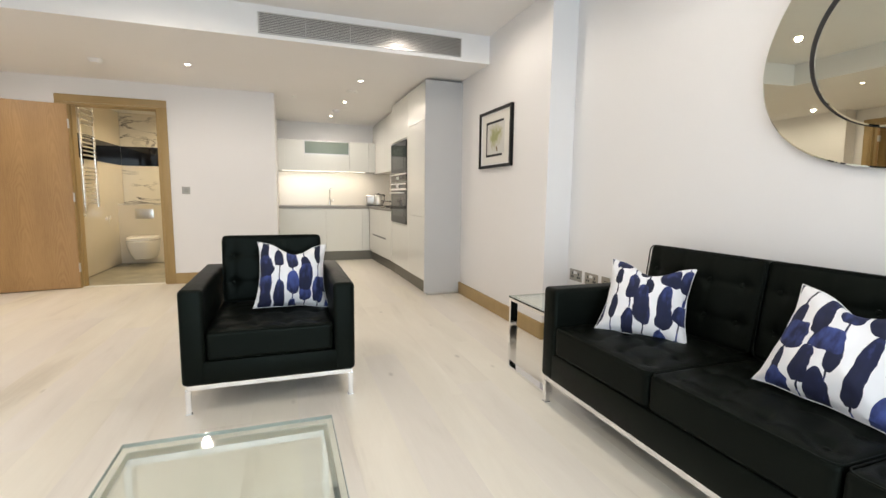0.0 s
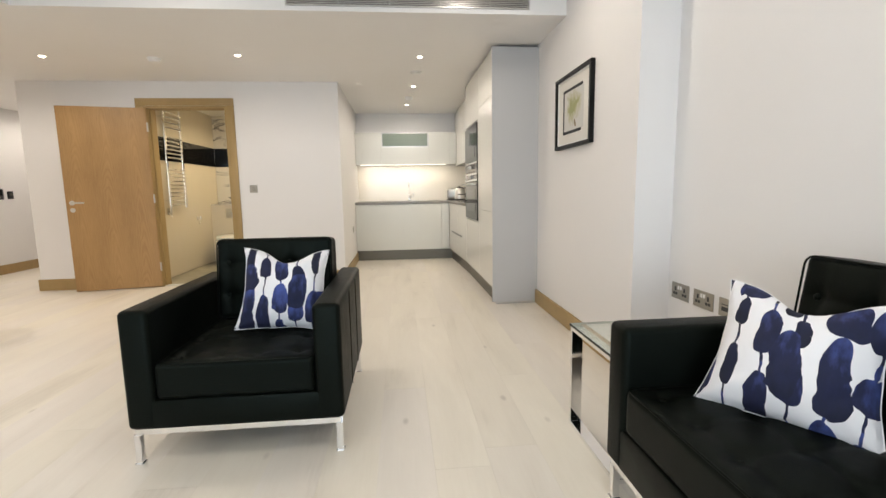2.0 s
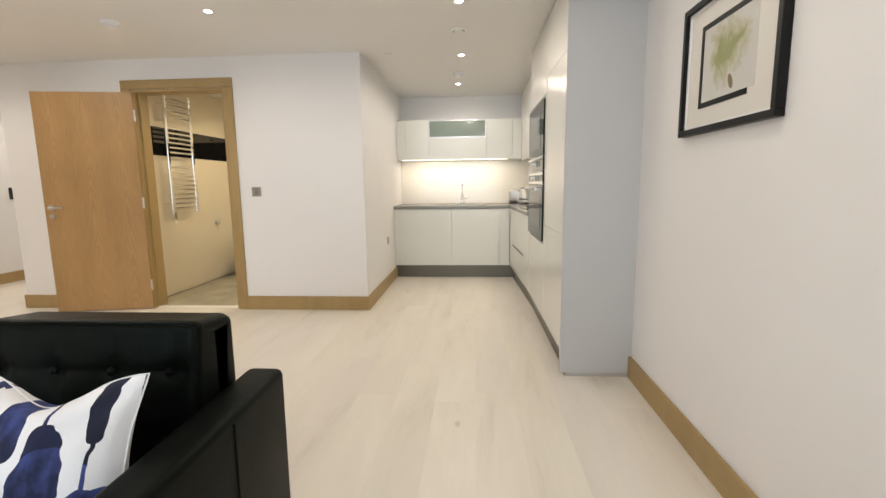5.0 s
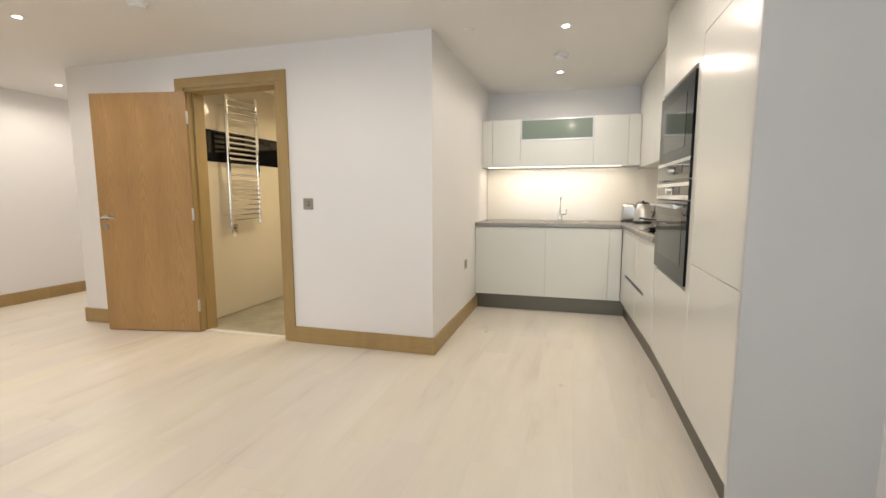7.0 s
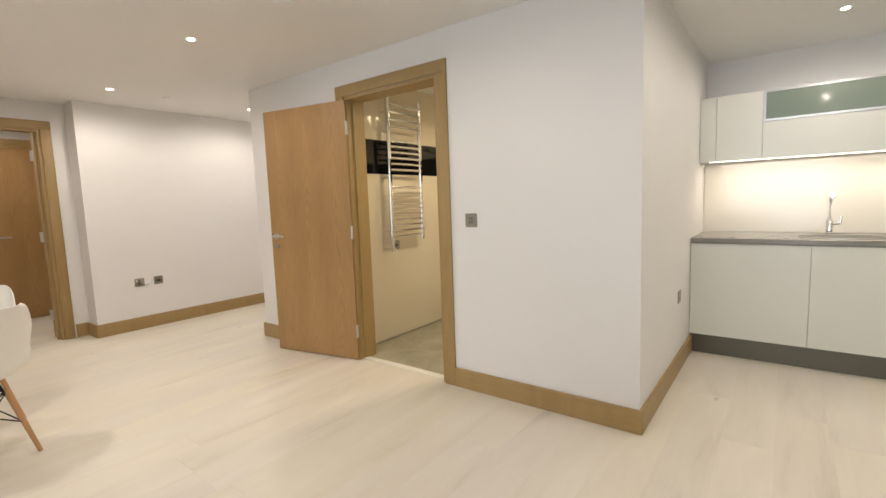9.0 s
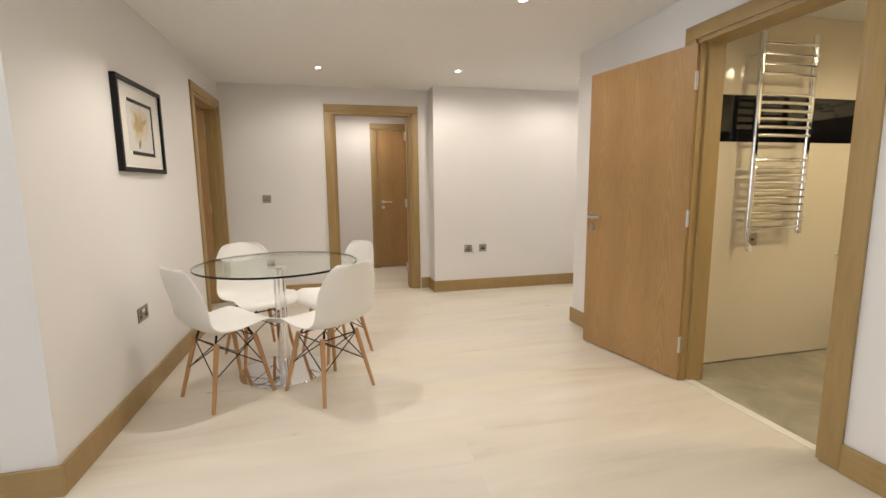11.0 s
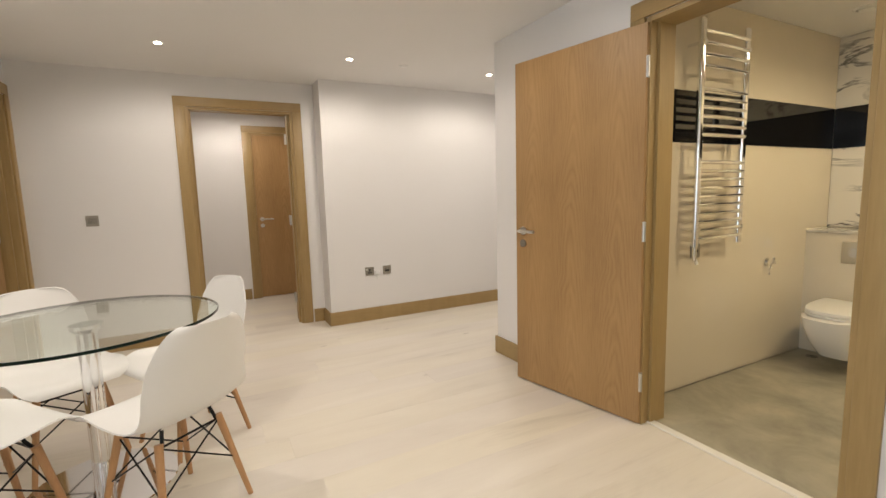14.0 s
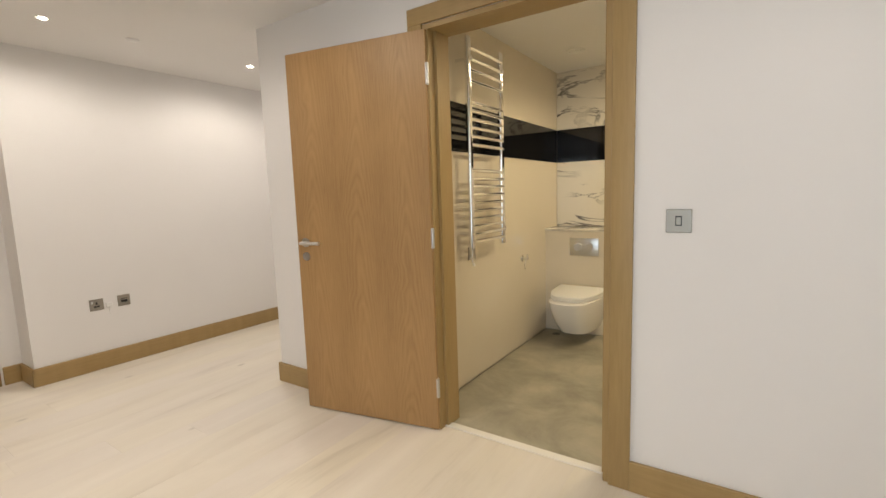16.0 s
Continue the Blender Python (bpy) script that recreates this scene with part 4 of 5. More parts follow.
# ---- soft furniture ----
def cushion(w, d, h, r=0.03, tufts=(), nx=44, crown=0.018):
    """A padded block w x d x h (origin at its middle, underside at z = 0), bulged and pulled in at its buttons."""
    bm = bmesh.new()
    bmesh.ops.create_cube(bm, size=1.0)
    bmesh.ops.subdivide_edges(bm, edges=bm.edges[:], cuts=nx, use_grid_fill=True)
    for v in bm.verts:
        p = Vector((v.co.x * w, v.co.y * d, v.co.z * h))
        q = Vector((max(-w / 2 + r, min(w / 2 - r, p.x)), max(-d / 2 + r, min(d / 2 - r, p.y)), max(-h / 2 + r, min(h / 2 - r, p.z))))
        o = p - q
        if o.length > 1e-6:
            p = q + o.normalized() * r
        u, t = 2 * p.x / w, 2 * p.y / d
        bulge = max(0, 1 - u * u) * max(0, 1 - t * t)
        s = 1 if p.z > 0 else -0.25
        p.z += s * crown * bulge
        if p.z > h * 0.3 and tufts:
            for tx, ty in tufts:
                e = ((p.x - tx) ** 2 + (p.y - ty) ** 2) ** 0.5
                p.z -= 0.013 * math.exp(-((e / 0.030) ** 2))
            near = min((abs(p.x - tx) for tx, ty in tufts), default=1.0), min((abs(p.y - ty) for tx, ty in tufts), default=1.0)
            inside = max(0, 1 - abs(u) ** 8) * max(0, 1 - abs(t) ** 8)
            p.z -= inside * max(0.004 * math.exp(-((near[0] / 0.011) ** 2)), 0.004 * math.exp(-((near[1] / 0.011) ** 2)))
        p.z += h / 2 + 0.002 * noise.noise(Vector((p.x * 6, p.y * 6, p.z * 5)))
        v.co = p
    return bm


def piping(w, d, z, r=0.004, c=0.03):
    pts = []
    for cx, cy, a0 in ((w / 2 - c, d / 2 - c, 0), (-w / 2 + c, d / 2 - c, 90), (-w / 2 + c, -d / 2 + c, 180), (w / 2 - c, -d / 2 + c, 270)):
        for k in range(4):
            a = radians(a0 + 30 * k)
            pts.append((cx + c * math.cos(a), cy + c * math.sin(a), z))
    return tube(pts, r, 6, closed=True)


def seat_sofa(name, m, seats, sw, depth, label, category, BT=0.845, drop=0.02):
    """A boxy tufted leather seat on a steel base. x along the front from its own left arm, y from the front to the back."""
    A, AT, F = 0.112, 0.632, 0.150  # arm width, arm height, underside
    w = 2 * A + seats * sw
    inset = 0.012 if seats == 1 else -0.004  # the back of the armchair stands a little inside its arms
    s = thing(name, m, label, category)
    part("base", boxed(A - 0.030, w - A + 0.030, 0.0025, depth - 0.05, F + 0.002, 0.315 - drop, bevel=0.012, seg=2), LEATHER, s)
    for x0 in (0, w - A):
        arm = part("arm", boxed(x0, x0 + A, 0.0, depth + 0.012, F, AT, bevel=0.022, seg=4), LEATHER, s)
        for xp in (x0 + 0.012, x0 + A - 0.012):
            part("piping", tube([(xp, 0.012, AT - 0.009), (xp, depth - 0.02, AT - 0.009)], 0.0035, 6), LEATHER, arm)
        for y in (depth * 0.36, depth * 0.68):
            xo = 0.0 if x0 == 0 else w
            part("seam", tube([(xo, y, F + 0.015), (xo, y, AT - 0.02)], 0.0035, 6), LEATHER, arm)
    part("back_frame", boxed(A + inset, w - A - inset, depth - 0.150, depth - 0.004 - 2 * inset, F, BT - 0.018, bevel=0.022, seg=3), LEATHER, s)
    for i in range(seats):
        cx = A + sw * (i + 0.5)
        sd = depth - 0.145
        tuft = [(sw * kx, sd * ky) for kx in (-0.375, -0.125, 0.125, 0.375) for ky in (-0.375, -0.125, 0.125, 0.375)]
        c = part("seat_cushion", moved(cushion(sw - 0.004, sd, 0.150, 0.022, tuft), pose(cx, 0.004 + sd / 2, 0.312 - drop)), LEATHER, s)
        part("piping", moved(piping(sw - 0.012, sd - 0.008, 0.0, 0.0035), pose(cx, 0.004 + sd / 2, 0.458 - drop)), LEATHER, c)
        for a, b in tuft:
            part("button", turned(bmesh.new(), [(0.011, 0.0), (0.010, 0.005), (0.004, 0.008)], 12, pose(cx + a, 0.004 + sd / 2 + b, 0.448 - drop)), LEATHER, c)
        bh = BT - 0.455 + drop
        tuft = [(sw * kx, bh * ky) for kx in (-0.375, -0.125, 0.125, 0.375) for ky in (-0.20, 0.20)]
        tilt = pose(cx, depth - 0.155, 0.455 - drop + bh / 2, 90 - 7)
        b = part("back_cushion", moved(cushion(sw - (0.024 if seats == 1 else 0.004), bh, 0.165, 0.024, tuft, crown=0.018), tilt @ pose(0, 0, -0.095)), LEATHER, s)
        part("piping", moved(piping(sw - (0.032 if seats == 1 else 0.012), bh - 0.008, 0.0, 0.0035), tilt @ pose(0, 0, 0.072)), LEATHER, b)
        for a, t in tuft:
            part("button", turned(bmesh.new(), [(0.011, 0.0), (0.010, 0.005), (0.004, 0.008)], 12, tilt @ pose(a, t, 0.080)), LEATHER, b)
    for y0 in (0.014, depth - 0.039):
        part("rail", boxed(0.02, w - 0.02, y0, y0 + 0.025, F - 0.025, F, bevel=0.001), CHROME, s)
    for x0 in (0.012, w - 0.037):
        part("side_rail", boxed(x0, x0 + 0.025, 0.039, depth - 0.039, F - 0.025, F, bevel=0.001), CHROME, s)
        for y0 in (0.014, depth - 0.039):
            lg = part("leg", boxed(x0, x0 + 0.025, y0, y0 + 0.025, 0.004, F - 0.025, bevel=0.001), CHROME, s)
            part("glide", boxed(x0 - 0.004, x0 + 0.029, y0 - 0.004, y0 + 0.029, 0.0, 0.005), CHROME, lg)
    return s


seat_sofa("armchair", pose(-0.278, 2.578, 0), 1, 0.618, 0.885, "black tufted leather armchair on a chrome base", "armchair", 0.828, 0.045)
seat_sofa("sofa", pose(1.50, 2.212, 0, 0, 0, -90), 3, 0.632, 0.785, "three-seat black tufted leather sofa on a chrome base", "sofa")


def ink():
    """White cotton printed with columns of navy drops on thin stems, two layers of them."""
    m = mat("ink_drop_cotton", (0.8, 0.8, 0.8), 0.85)
    q = Nodes(m)
    o = q.n("SeparateXYZ", {0: q.n("TexCoord").outputs["Object"]})
    own = q.math("MULTIPLY", q.n("ObjectInfo").outputs["Random"], 40.0)
    wob = q.math("SUBTRACT", q.noise(q.place((1, 1, 1)), 7.0, 3, 0.6), 0.5)

    def layer(cols, shift, thin, wide, share, stems):
        u = q.math("ADD", q.math("MULTIPLY_ADD", o.outputs[0], cols, q.math("MULTIPLY", wob, 0.6)), q.math("ADD", own, shift))
        col = q.math("FLOOR", u)
        fu = q.math("SUBTRACT", q.math("SUBTRACT", u, col), 0.5)
        ra = q.n("SeparateColor", {0: q.n("TexWhiteNoise", {"W": col}, dims="1D").outputs["Color"]})
        v = q.math("MULTIPLY_ADD", o.outputs[1], q.span(ra.outputs[0], 4.2, 6.8), q.math("MULTIPLY_ADD", ra.outputs[1], 5.0, q.math("MULTIPLY", wob, 0.5)))
        row = q.math("FLOOR", v)
        fv = q.math("SUBTRACT", q.math("SUBTRACT", v, row), 0.5)
        key = q.n("CombineXYZ", {0: col, 1: row}).outputs[0]
        rb = q.n("SeparateColor", {0: q.n("TexWhiteNoise", {"Vector": key}, dims="2D").outputs["Color"]})
        hw = q.span(rb.outputs[0], thin, wide)
        hv = q.span(rb.outputs[2], 0.26, 0.46)
        # fuller towards the foot of each drop
        lean = q.math("MULTIPLY_ADD", fv, -0.45, 1.0)
        d = q.math("ADD", q.math("POWER", q.math("ABSOLUTE", q.math("DIVIDE", fu, q.math("MULTIPLY", hw, lean))), 2.4), q.math("POWER", q.math("ABSOLUTE", q.math("DIVIDE", fv, hv)), 3.0))
        drop = q.math("MULTIPLY", q.math("LESS_THAN", d, 1.0), q.math("LESS_THAN", rb.outputs[1], share))
        if stems:
            drop = q.math("MAXIMUM", drop, q.math("LESS_THAN", q.math("ABSOLUTE", fu), 0.045))
        return drop, q.math("MULTIPLY_ADD", fv, 0.35, q.math("MULTIPLY", rb.outputs[0], 0.45))

    f1, t1 = layer(13.5, 0.0, 0.22, 0.48, 0.90, True)
    f2, t2 = layer(9.0, 13.3, 0.22, 0.44, 0.50, False)
    f = q.math("MAXIMUM", f1, f2)
    tone = q.math("ADD", q.math("MULTIPLY", t1, q.math("SUBTRACT", 1.0, f2)), q.math("MULTIPLY", t2, f2))
    wash = q.math("MULTIPLY_ADD", q.noise(q.place((1.6, 0.7, 1)), 24, 4), 0.60, tone)
    navy = q.ramp(wash, [(0.22, (0.004, 0.006, 0.020)), (0.58, (0.008, 0.012, 0.050)), (0.86, (0.05, 0.08, 0.28))])
    q.colour(q.mix(f, (0.78, 0.78, 0.80, 1), navy))
    q.bump(q.noise(q.place((1, 1, 1)), 420, 2), 0.25, 0.001)
    return m


INK = ink()
PIPE = mat("white_cotton_piping", (0.78, 0.78, 0.78), 0.8)


def throw_pillow(m, size, label, seed):
    """Square pillow, x and y in its plane, z out of it."""
    p = thing("throw_pillow", m, label, "pillow", "throw pillows")
    n, h = 32, size / 2
    bm = bmesh.new()

    def at(u, v, side):
        x = h * u * (1 - 0.13 * (1 - v * v)) * (1 - 0.035 * v) + 0.005 * noise.noise(Vector((u * 2 + seed, v * 2, 1)))
        y = h * 0.95 * v * (1 - 0.06 * (1 - u * u)) + 0.005 * noise.noise(Vector((u * 2, v * 2 + seed, 4)))
        k = (max(0, 1 - u ** 2) ** 0.50) * (max(0, 1 - v ** 2) ** 0.50)
        low = 1 - 0.22 * v
        z = side * 0.092 * k * low * (1 + 0.16 * noise.noise(Vector((u * 1.7 + seed, v * 1.7, side)))) + 0.007 * k * noise.noise(Vector((u * 5, v * 5 + seed, side)))
        # creases that run out of the corners
        r = min(math.hypot(1 - abs(u), 1 - abs(v)), 1.0)
        z += 0.010 * side * k * (1 - r) * math.sin(9 * math.atan2(1 - abs(v), 1.001 - abs(u)) + seed)
        y -= h * 0.33 * math.exp(-(((u - 0.06) / 0.46) ** 2)) * max(0, v) ** 3
        return Vector((x, y, z))

    for side in (1, -1):
        g = [[bm.verts.new(at(2 * i / n - 1, 2 * j / n - 1, side)) for j in range(n + 1)] for i in range(n + 1)]
        for i in range(n):
            for j in range(n):
                bm.faces.new((g[i][j], g[i + 1][j], g[i + 1][j + 1], g[i][j + 1]))
    bmesh.ops.remove_doubles(bm, verts=bm.verts, dist=0.0008)
    part("cover", bm, INK, p)
    loop = [at(2 * i / n - 1, -1, 1) for i in range(n)] + [at(1, 2 * i / n - 1, 1) for i in range(n)] + [at(1 - 2 * i / n, 1, 1) for i in range(n)] + [at(-1, 1 - 2 * i / n, 1) for i in range(n)]
    part("piping", tube(loop, 0.0020, 8, closed=True), PIPE, p)
    return p


# x and y of a pillow lie in its face: first stood up, then leant back, turned in its plane and round
def stood(x, y, z, yaw, lean, spin):
    return pose(x, y, z, 0, 0, yaw) @ pose(0, 0, 0, 90 - lean, 0, 0) @ pose(0, 0, 0, 0, 0, spin)


throw_pillow(stood(0.254, 2.985, 0.616, 6, 19, -4), 0.41, "white pillow with navy ink drops on the armchair", 3)
throw_pillow(stood(1.865, 1.88, 0.606, -52, 28, -3), 0.40, "white pillow with navy ink drops by the sofa arm", 8)
throw_pillow(stood(1.875, 1.055, 0.622, -84, 28, -4), 0.40, "white pillow with navy ink drops on the sofa", 14)


# ---- glass tables ----
def glass_sheet(name, bm, parent):
    ob = part(name, bm, GLASS, parent)
    ob.visible_shadow = False
    return ob


PALE_EDGE = mat("pale_glass_edge", (0.42, 0.46, 0.43), 0.12)
ct = thing("coffee_table", pose(-0.22, 0.645, 0), "low glass coffee table on a chrome frame", "coffee table")
glass_sheet("glass_top", boxed(0, 0.565, 0, 0.935, 0.388, 0.400, bevel=0.0015), ct)
for y in (0.022, 0.873):
    part("top_bar", boxed(0.015, 0.55, y, y + 0.04, 0.366, 0.386, bevel=0.001), CHROME, ct)
    part("foot_bar", boxed(0.015, 0.55, y, y + 0.04, 0.0, 0.02, bevel=0.001), CHROME, ct)
    for x in (0.015, 0.53):
        part("leg", boxed(x, x + 0.02, y, y + 0.04, 0.02, 0.366, bevel=0.001), CHROME, ct)
for x in (0.015, 0.535):
    part("side_bar", boxed(x, x + 0.015, 0.062, 0.873, 0.371, 0.386, bevel=0.001), CHROME, ct)
for x0, x1, y0, y1 in ((0.0, 0.565, -0.0015, 0.0), (0.0, 0.565, 0.935, 0.9365), (-0.0015, 0.0, 0.0, 0.935), (0.565, 0.5665, 0.0, 0.935)):
    part("polished_edge", boxed(x0, x1, y0, y1, 0.3885, 0.3995), PALE_EDGE, ct, "pale green polished glass edge")

stb = thing("side_table", pose(1.556, 2.25, 0), "square glass side table with a polished chrome frame", "side table")
glass_sheet("glass_top", boxed(0, 0.55, 0, 0.45, 0.461, 0.471, bevel=0.0015), stb)
for x in (0.002, 0.498):
    for y in (0.002, 0.429):
        part("leg", boxed(x, x + 0.05, y, y + 0.019, 0.019, 0.442, bevel=0.001), CHROME, stb)
    part("top_bar", boxed(x, x + 0.05, 0.002, 0.448, 0.442, 0.460, bevel=0.001), CHROME, stb)
    part("floor_bar", boxed(x, x + 0.05, 0.002, 0.448, 0.0, 0.019, bevel=0.001), CHROME, stb)

# same glass all round: dark and pale edge colours imitate how each side catches light
for x0, x1, y0, y1 in ((0.0, 0.55, -0.002, 0.0), (-0.002, 0.0, 0.0, 0.45), (0.55, 0.552, 0.0, 0.45)):
    part("polished_edge", boxed(x0, x1, y0, y1, 0.4612, 0.4708), GLASS_EDGE, stb, "dark green polished glass edge")
part("polished_edge", boxed(0.0, 0.55, 0.45, 0.452, 0.4612, 0.4708), PALE_EDGE, stb, "pale green polished glass edge")

TX, TY = -2.82, 3.865
dt = thing("dining_table", pose(TX, TY, 0), "round glass dining table on a chrome pedestal", "dining table")
glass_sheet("glass_top", turned(bmesh.new(), [(0.5092, 0.738), (0.510, 0.739), (0.510, 0.749), (0.5092, 0.750)], 72), dt)
part("rim", turned(bmesh.new(), [(0.5090, 0.7376), (0.5112, 0.7400), (0.5112, 0.7480), (0.5090, 0.7504)], 72, None, False), GLASS_EDGE, dt, "dark green polished glass edge")
part("pedestal", turned(bmesh.new(), [(0.038, 0.014), (0.038, 0.700)], 32), CHROME, dt)
part("top_plate", turned(bmesh.new(), [(0.038, 0.700), (0.060, 0.722), (0.062, 0.7375)], 32), CHROME, dt)
part("base_plate", turned(bmesh.new(), [(0.285, 0.0), (0.288, 0.003), (0.285, 0.008), (0.20, 0.012), (0.05, 0.014), (0.01, 0.014)], 64), CHROME, dt)


# ---- dining chairs ----
def shell_mesh():
    """A one-piece moulded seat and back. x across, y forward, z up."""
    prof = [(0.235, 0.405, 0.155), (0.230, 0.425, 0.195), (0.205, 0.440, 0.215), (0.15, 0.440, 0.226), (0.08, 0.430, 0.232), (0.0, 0.420, 0.233), (-0.07, 0.418, 0.232), (-0.125, 0.430, 0.229),
            (-0.165, 0.462, 0.224), (-0.188, 0.510, 0.219), (-0.203, 0.565, 0.215), (-0.215, 0.62, 0.212), (-0.227, 0.68, 0.207), (-0.239, 0.735, 0.188), (-0.249, 0.78, 0.163), (-0.256, 0.806, 0.138), (-0.259, 0.819, 0.108)]
    fine = []
    for i in range(len(prof) - 1):
        a, b, c, d = (prof[max(0, min(len(prof) - 1, i + k))] for k in (-1, 0, 1, 2))
        for t in (0, 0.5):
            fine.append(tuple(0.5 * (2 * b[k] + (c[k] - a[k]) * t + (2 * a[k] - 5 * b[k] + 4 * c[k] - d[k]) * t * t + (3 * b[k] - a[k] - 3 * c[k] + d[k]) * t ** 3) for k in range(3)))
    fine.append(prof[-1])
    bm = bmesh.new()
    rows, n = [], 22
    for y, z, hw in fine:
        row = []
        back = max(0.0, min(1.0, (z - 0.44) / 0.14))
        lean = 0.030 * max(0.0, (z - 0.44) / 0.38) if y < 0 else 0.0
        for j in range(n + 1):
            u = 2 * j / n - 1
            lift = (abs(u) ** 2.6)
            row.append(bm.verts.new((hw * u, 1.05 * y - lean + back * 0.046 * lift, z + (1 - back) * 0.036 * lift * min(1, max(0, (0.24 - y) / 0.1)))))
        rows.append(row)
    for a, b in zip(rows, rows[1:]):
        for j in range(n):
            bm.faces.new((a[j], a[j + 1], b[j + 1], b[j]))
    bmesh.ops.recalc_face_normals(bm, faces=bm.faces)
    bmesh.ops.solidify(bm, geom=bm.faces[:], thickness=0.006)
    return bm


def dining_chair(m):
    c = thing("dining_chair", m, "white moulded plastic chair on splayed beech legs", "chair", "chairs round the table")
    part("seat_shell", shell_mesh(), SHELL, c)
    tops = {}
    for sx in (-1, 1):
        for sy in (-1, 1):
            t, f = Vector((sx * 0.125, sy * 0.115 + 0.005, 0.372)), Vector((sx * 0.188, sy * 0.188, 0.0))
            part("leg", rod(t, f, 0.0155, 0.0105, 14), BEECH, c)
            part("bracket", tube([t + Vector((-sx * 0.012, 0, -0.01)), (sx * 0.105, sy * 0.10, 0.395), (sx * 0.10, sy * 0.095, 0.412)], 0.007, 8), WIRE, c, "black metal bracket")
            tops[sx, sy] = (t, f)
    at = lambda k, f: tops[k][0].lerp(tops[k][1], f)
    for a, b in (((-1, 1), (1, 1)), ((-1, -1), (1, -1)), ((-1, -1), (-1, 1)), ((1, -1), (1, 1))):
        part("strut", tube([at(a, 0.04), at(b, 0.52)], 0.0035, 8), WIRE, c)
        part("strut", tube([at(a, 0.52), at(b, 0.04)], 0.0035, 8), WIRE, c)
    for a, b in (((-1, 1), (1, 1)), ((-1, -1), (1, -1))):
        part("cross_bar", tube([at(a, 0.04), at(b, 0.04)], 0.0045, 8), WIRE, c)
    return c


def facing(x, y, dx, dy):
    return pose(x, y, 0, 0, 0, math.degrees(math.atan2(dy, dx)) - 90)


ch = dining_chair(facing(-2.54, 3.567, -0.64, 0.77))
for a in ((-2.46, 4.17, -0.78, -0.62), (-3.19, 3.66, 0.85, 0.50), (-3.10, 4.22, 0.50, -0.85)):
    copy_thing(ch, facing(*a))


# ---- pictures and mirror ----
FRAME = mat("black_lacquered_frame", (0.006, 0.006, 0.006), 0.40, IOR=1.3)
MOUNT = paint("off_white_mount", (0.74, 0.72, 0.67), 0.8)


def art(name, wash, deep):
    """A pale sheet with a soft leafy wash in its middle."""
    m = mat(name, (0.6, 0.6, 0.58), 0.85)
    q = Nodes(m)
    o = q.n("SeparateXYZ", {0: q.n("TexCoord").outputs["Object"]})
    r = q.math("ADD", q.math("POWER", q.math("MULTIPLY", o.outputs[0], 6.5), 2.0), q.math("POWER", q.math("MULTIPLY", q.math("SUBTRACT", o.outputs[2], 0.015), 8.0), 2.0))
    n = q.noise(q.place((1, 1, 1)), 11.0, 5, 0.6, 0.5)
    f = q.math("ADD", r, q.math("MULTIPLY", q.math("SUBTRACT", n, 0.5), 3.2))
    q.colour(q.ramp(f, [(0.0, deep), (0.35, wash), (0.95, (0.60, 0.595, 0.565))]))
    return m


def picture(m, label, open_side, sheet):
    """A framed print; x along the wall, y out of it, origin at its middle. open_side: where the inner line is left out."""
    p = thing("framed_picture", m, label, "picture", "framed pictures")
    w, h, f = 0.662, 0.525, 0.025
    for x0, x1, z0, z1 in ((-w / 2, w / 2, h / 2 - f, h / 2), (-w / 2, w / 2, -h / 2, -h / 2 + f), (-w / 2, -w / 2 + f, -h / 2 + f, h / 2 - f), (w / 2 - f, w / 2, -h / 2 + f, h / 2 - f)):
        part("frame", boxed(x0, x1, 0, 0.032, z0, z1, bevel=0.002), FRAME, p)
    e = f + 0.010
    for x0, x1, z0, z1 in ((-w / 2 + f, w / 2 - f, h / 2 - e, h / 2 - f), (-w / 2 + f, w / 2 - f, -h / 2 + f, -h / 2 + e), (-w / 2 + f, -w / 2 + e, -h / 2 + e, h / 2 - e), (w / 2 - e, w / 2 - f, -h / 2 + e, h / 2 - e)):
        part("fillet", boxed(x0, x1, 0.004, 0.016, z0, z1), WHITE_PLASTIC, p, "pale inner slip")
    part("mount", boxed(-w / 2 + e, w / 2 - e, 0.002, 0.010, -h / 2 + e, h / 2 - e), MOUNT, p)
    a, b = 0.178, 0.140
    part("print", boxed(-a, a, 0.010, 0.0115, -b, b), sheet, p)
    g = 0.020
    s = -open_side
    for x0, x1, z0, z1 in ((-a - (g if s < 0 else -0.02), a + (g if s > 0 else -0.02), b, b + g), (-a - (g if s < 0 else -0.04), a + (g if s > 0 else -0.04), -b - g, -b), (a, a + g, -b, b) if s > 0 else (-a - g, -a, -b, b)):
        part("inner_line", boxed(x0, x1, 0.010, 0.0135, z0, z1), FRAME, p)
    blot = turned(bmesh.new(), [(0.020, 0.0), (0.018, 0.0006)], 18, pose(-0.03 * s, 0.0115, -0.095, -90) @ pose(0, 0, 0, 0, 0, 25 * s) @ Matrix.Diagonal((0.7, 1.5, 1, 1)))
    part("blot", blot, mat("brown_ink", (0.22, 0.17, 0.09), 0.8), p)
    return p


picture(pose(X_PIER, 4.02, 1.624, 0, 0, WEST_FACE), "abstract print in a black frame on the white wall", -1, art("green_wash_print", (0.46, 0.45, 0.30), (0.33, 0.34, 0.17)))
picture(pose(-2.885, Y_DIN, 1.603, 0, 0, NORTH_FACE), "abstract print in a black frame above the dining table", 1, art("tan_wash_print", (0.55, 0.47, 0.33), (0.42, 0.32, 0.17)))

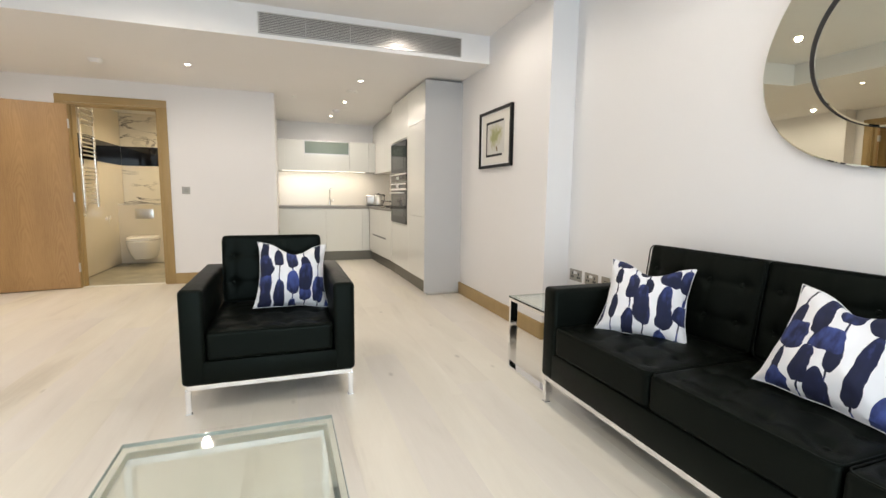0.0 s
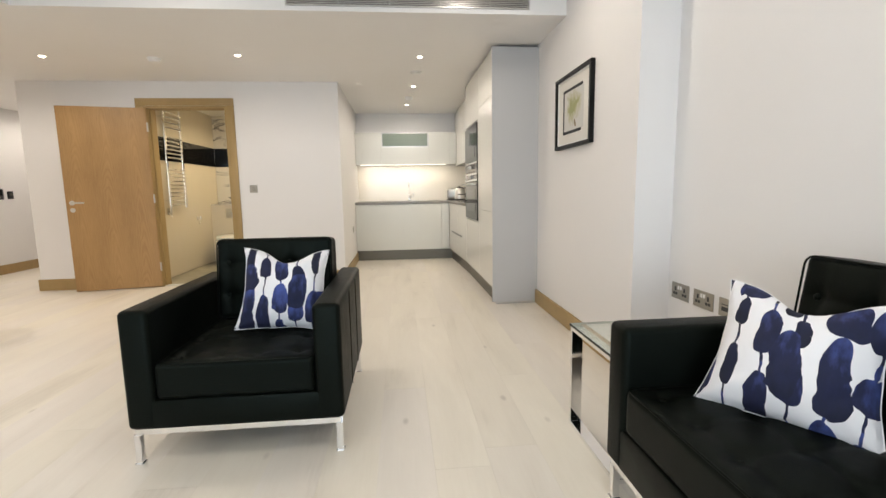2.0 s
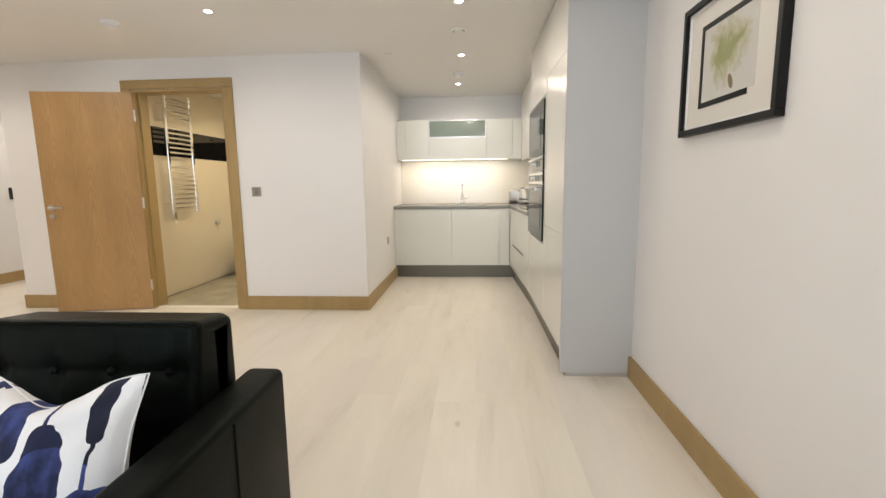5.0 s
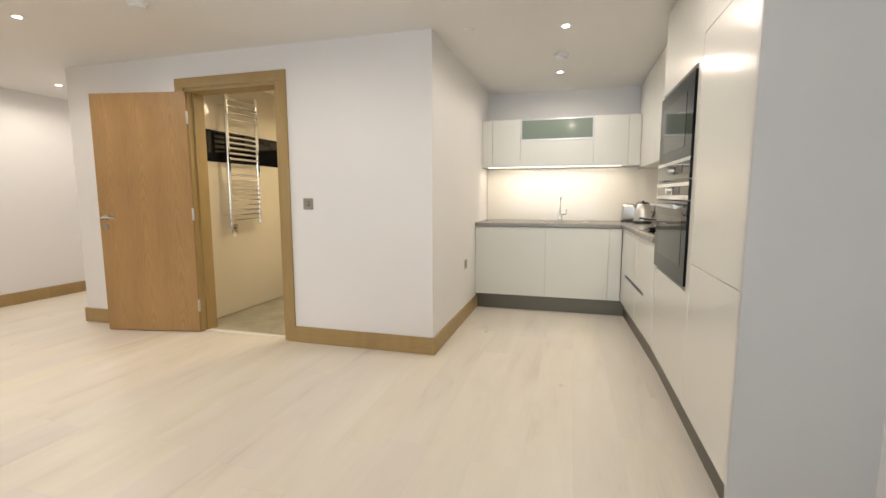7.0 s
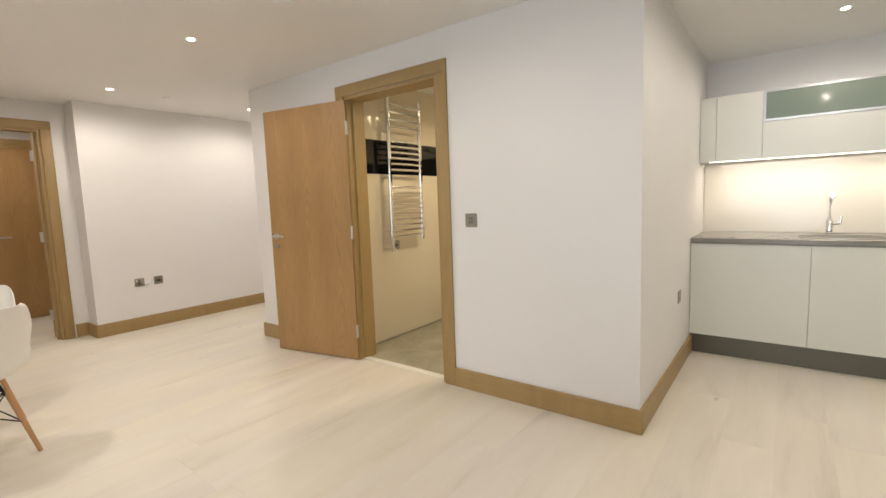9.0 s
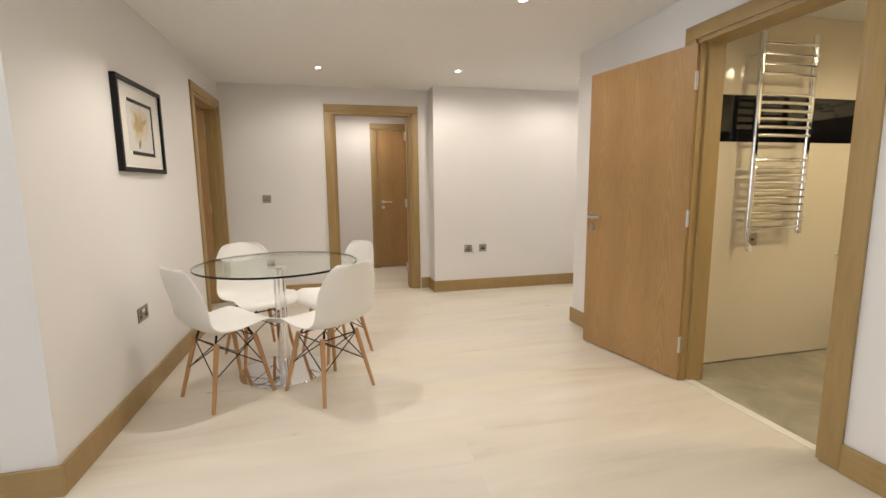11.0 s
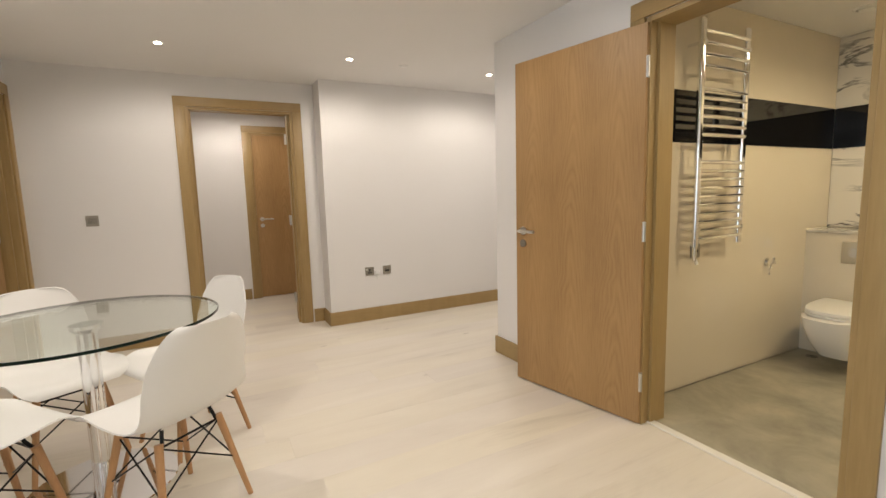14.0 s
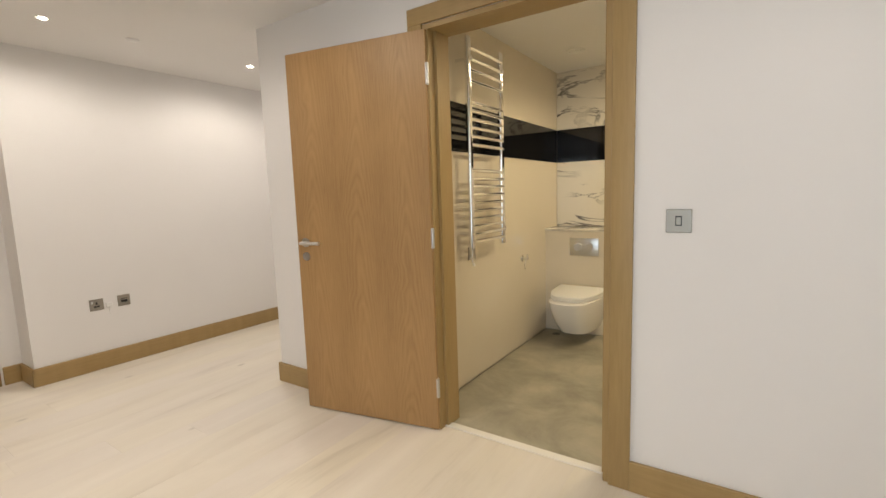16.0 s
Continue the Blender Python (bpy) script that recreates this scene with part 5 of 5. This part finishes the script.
mr = thing("wall_mirror", pose(X_EAST - 0.024, 1.175, 1.69, -1.2, 0, WEST_FACE), "large frameless lobed mirror with a raised round disc", "mirror")


def lobed(r, wave, depth0, depth1, n=96, shrink=0.0):
    bm = bmesh.new()
    rings = []
    for dep, k in ((depth0, 0.0), (depth1 - 0.003, 0.0), (depth1, 0.006)):
        ring = []
        for i in range(n):
            a = 2 * math.pi * i / n
            q = r + wave * math.cos(3 * a + 1.31) - k - shrink
            ring.append(bm.verts.new((q * math.cos(a), dep, q * math.sin(a))))
        rings.append(ring)
    for a, b in zip(rings, rings[1:]):
        for i in range(n):
            bm.faces.new((a[i], a[(i + 1) % n], b[(i + 1) % n], b[i]))
    bm.faces.new(rings[0])
    face = bm.faces.new([bm.verts.new(v.co) for v in reversed(rings[-1])])
    face.smooth = False
    return bm


part("backing", lobed(0.475, 0.024, 0.0, 0.008), BLACK, mr)
part("outer_glass", lobed(0.500, 0.024, 0.008, 0.014), MIRROR, mr)
# black ring, set off-centre, stands in for the shadow round the raised disc
part("shadow_ring", moved(lobed(0.315, 0.0, 0.014, 0.018), pose(0.005, 0, -0.02)), BLACK, mr)
part("inner_disc", moved(lobed(0.302, 0.0, 0.018, 0.026), pose(-0.006, 0, -0.032)), MIRROR, mr)


# ---- floor boards and subfloor, last for their number ----
fl = thing("floor", pose(0, 0, 0), "pale whitewashed oak board floor", "floor", kind="structure")
part("subfloor", boxed(-6.8, 2.5, -2.84, 9.5, -0.1, -0.014), mat("pale_joint", (0.66, 0.61, 0.54), 0.8), fl)


def board(x0, x1, y0, y1):
    c, g, zc = 0.0006, 0.0001, -0.0003
    x0, x1, y0, y1 = x0 + g, x1 - g, y0 + g, y1 - g
    w, l = x1 - x0, y1 - y0
    ring = lambda i, z: [(i, i, z), (w - i, i, z), (w - i, l - i, z), (i, l - i, z)]
    v = ring(0, -0.014) + ring(0, zc) + ring(c, 0)
    f = [(8, 9, 10, 11)] + [(b + i, b + (i + 1) % 4, b + 4 + (i + 1) % 4, b + 4 + i) for b in (0, 4) for i in range(4)]
    me = bpy.data.meshes.new("floorboard")
    me.from_pydata(v, [], f)
    me.materials.append(FLOOR)
    ob = new("floorboard", me)
    ob.location = (x0, y0, 0)
    ob.parent = fl


rng = random.Random(7)
W = 0.22
x = -6.78
while x < 2.45:
    mid = x + W / 2
    lo, hi = (-0.6, 9.4) if mid < -1.79 else (-2.8, 8.6)
    if mid < -5.15:
        lo, hi = 3.5, 6.4
    if -3.3 < mid < 0.05:
        hi = 6.40
    y = lo - rng.uniform(0, 1.6)
    while y < hi:
        l = rng.choice((1.9, 2.1, 2.2))
        a, b = max(y, lo), min(y + l, hi)
        if b - a > 0.08:
            board(x, x + W, a, b)
        y += l
    x += W
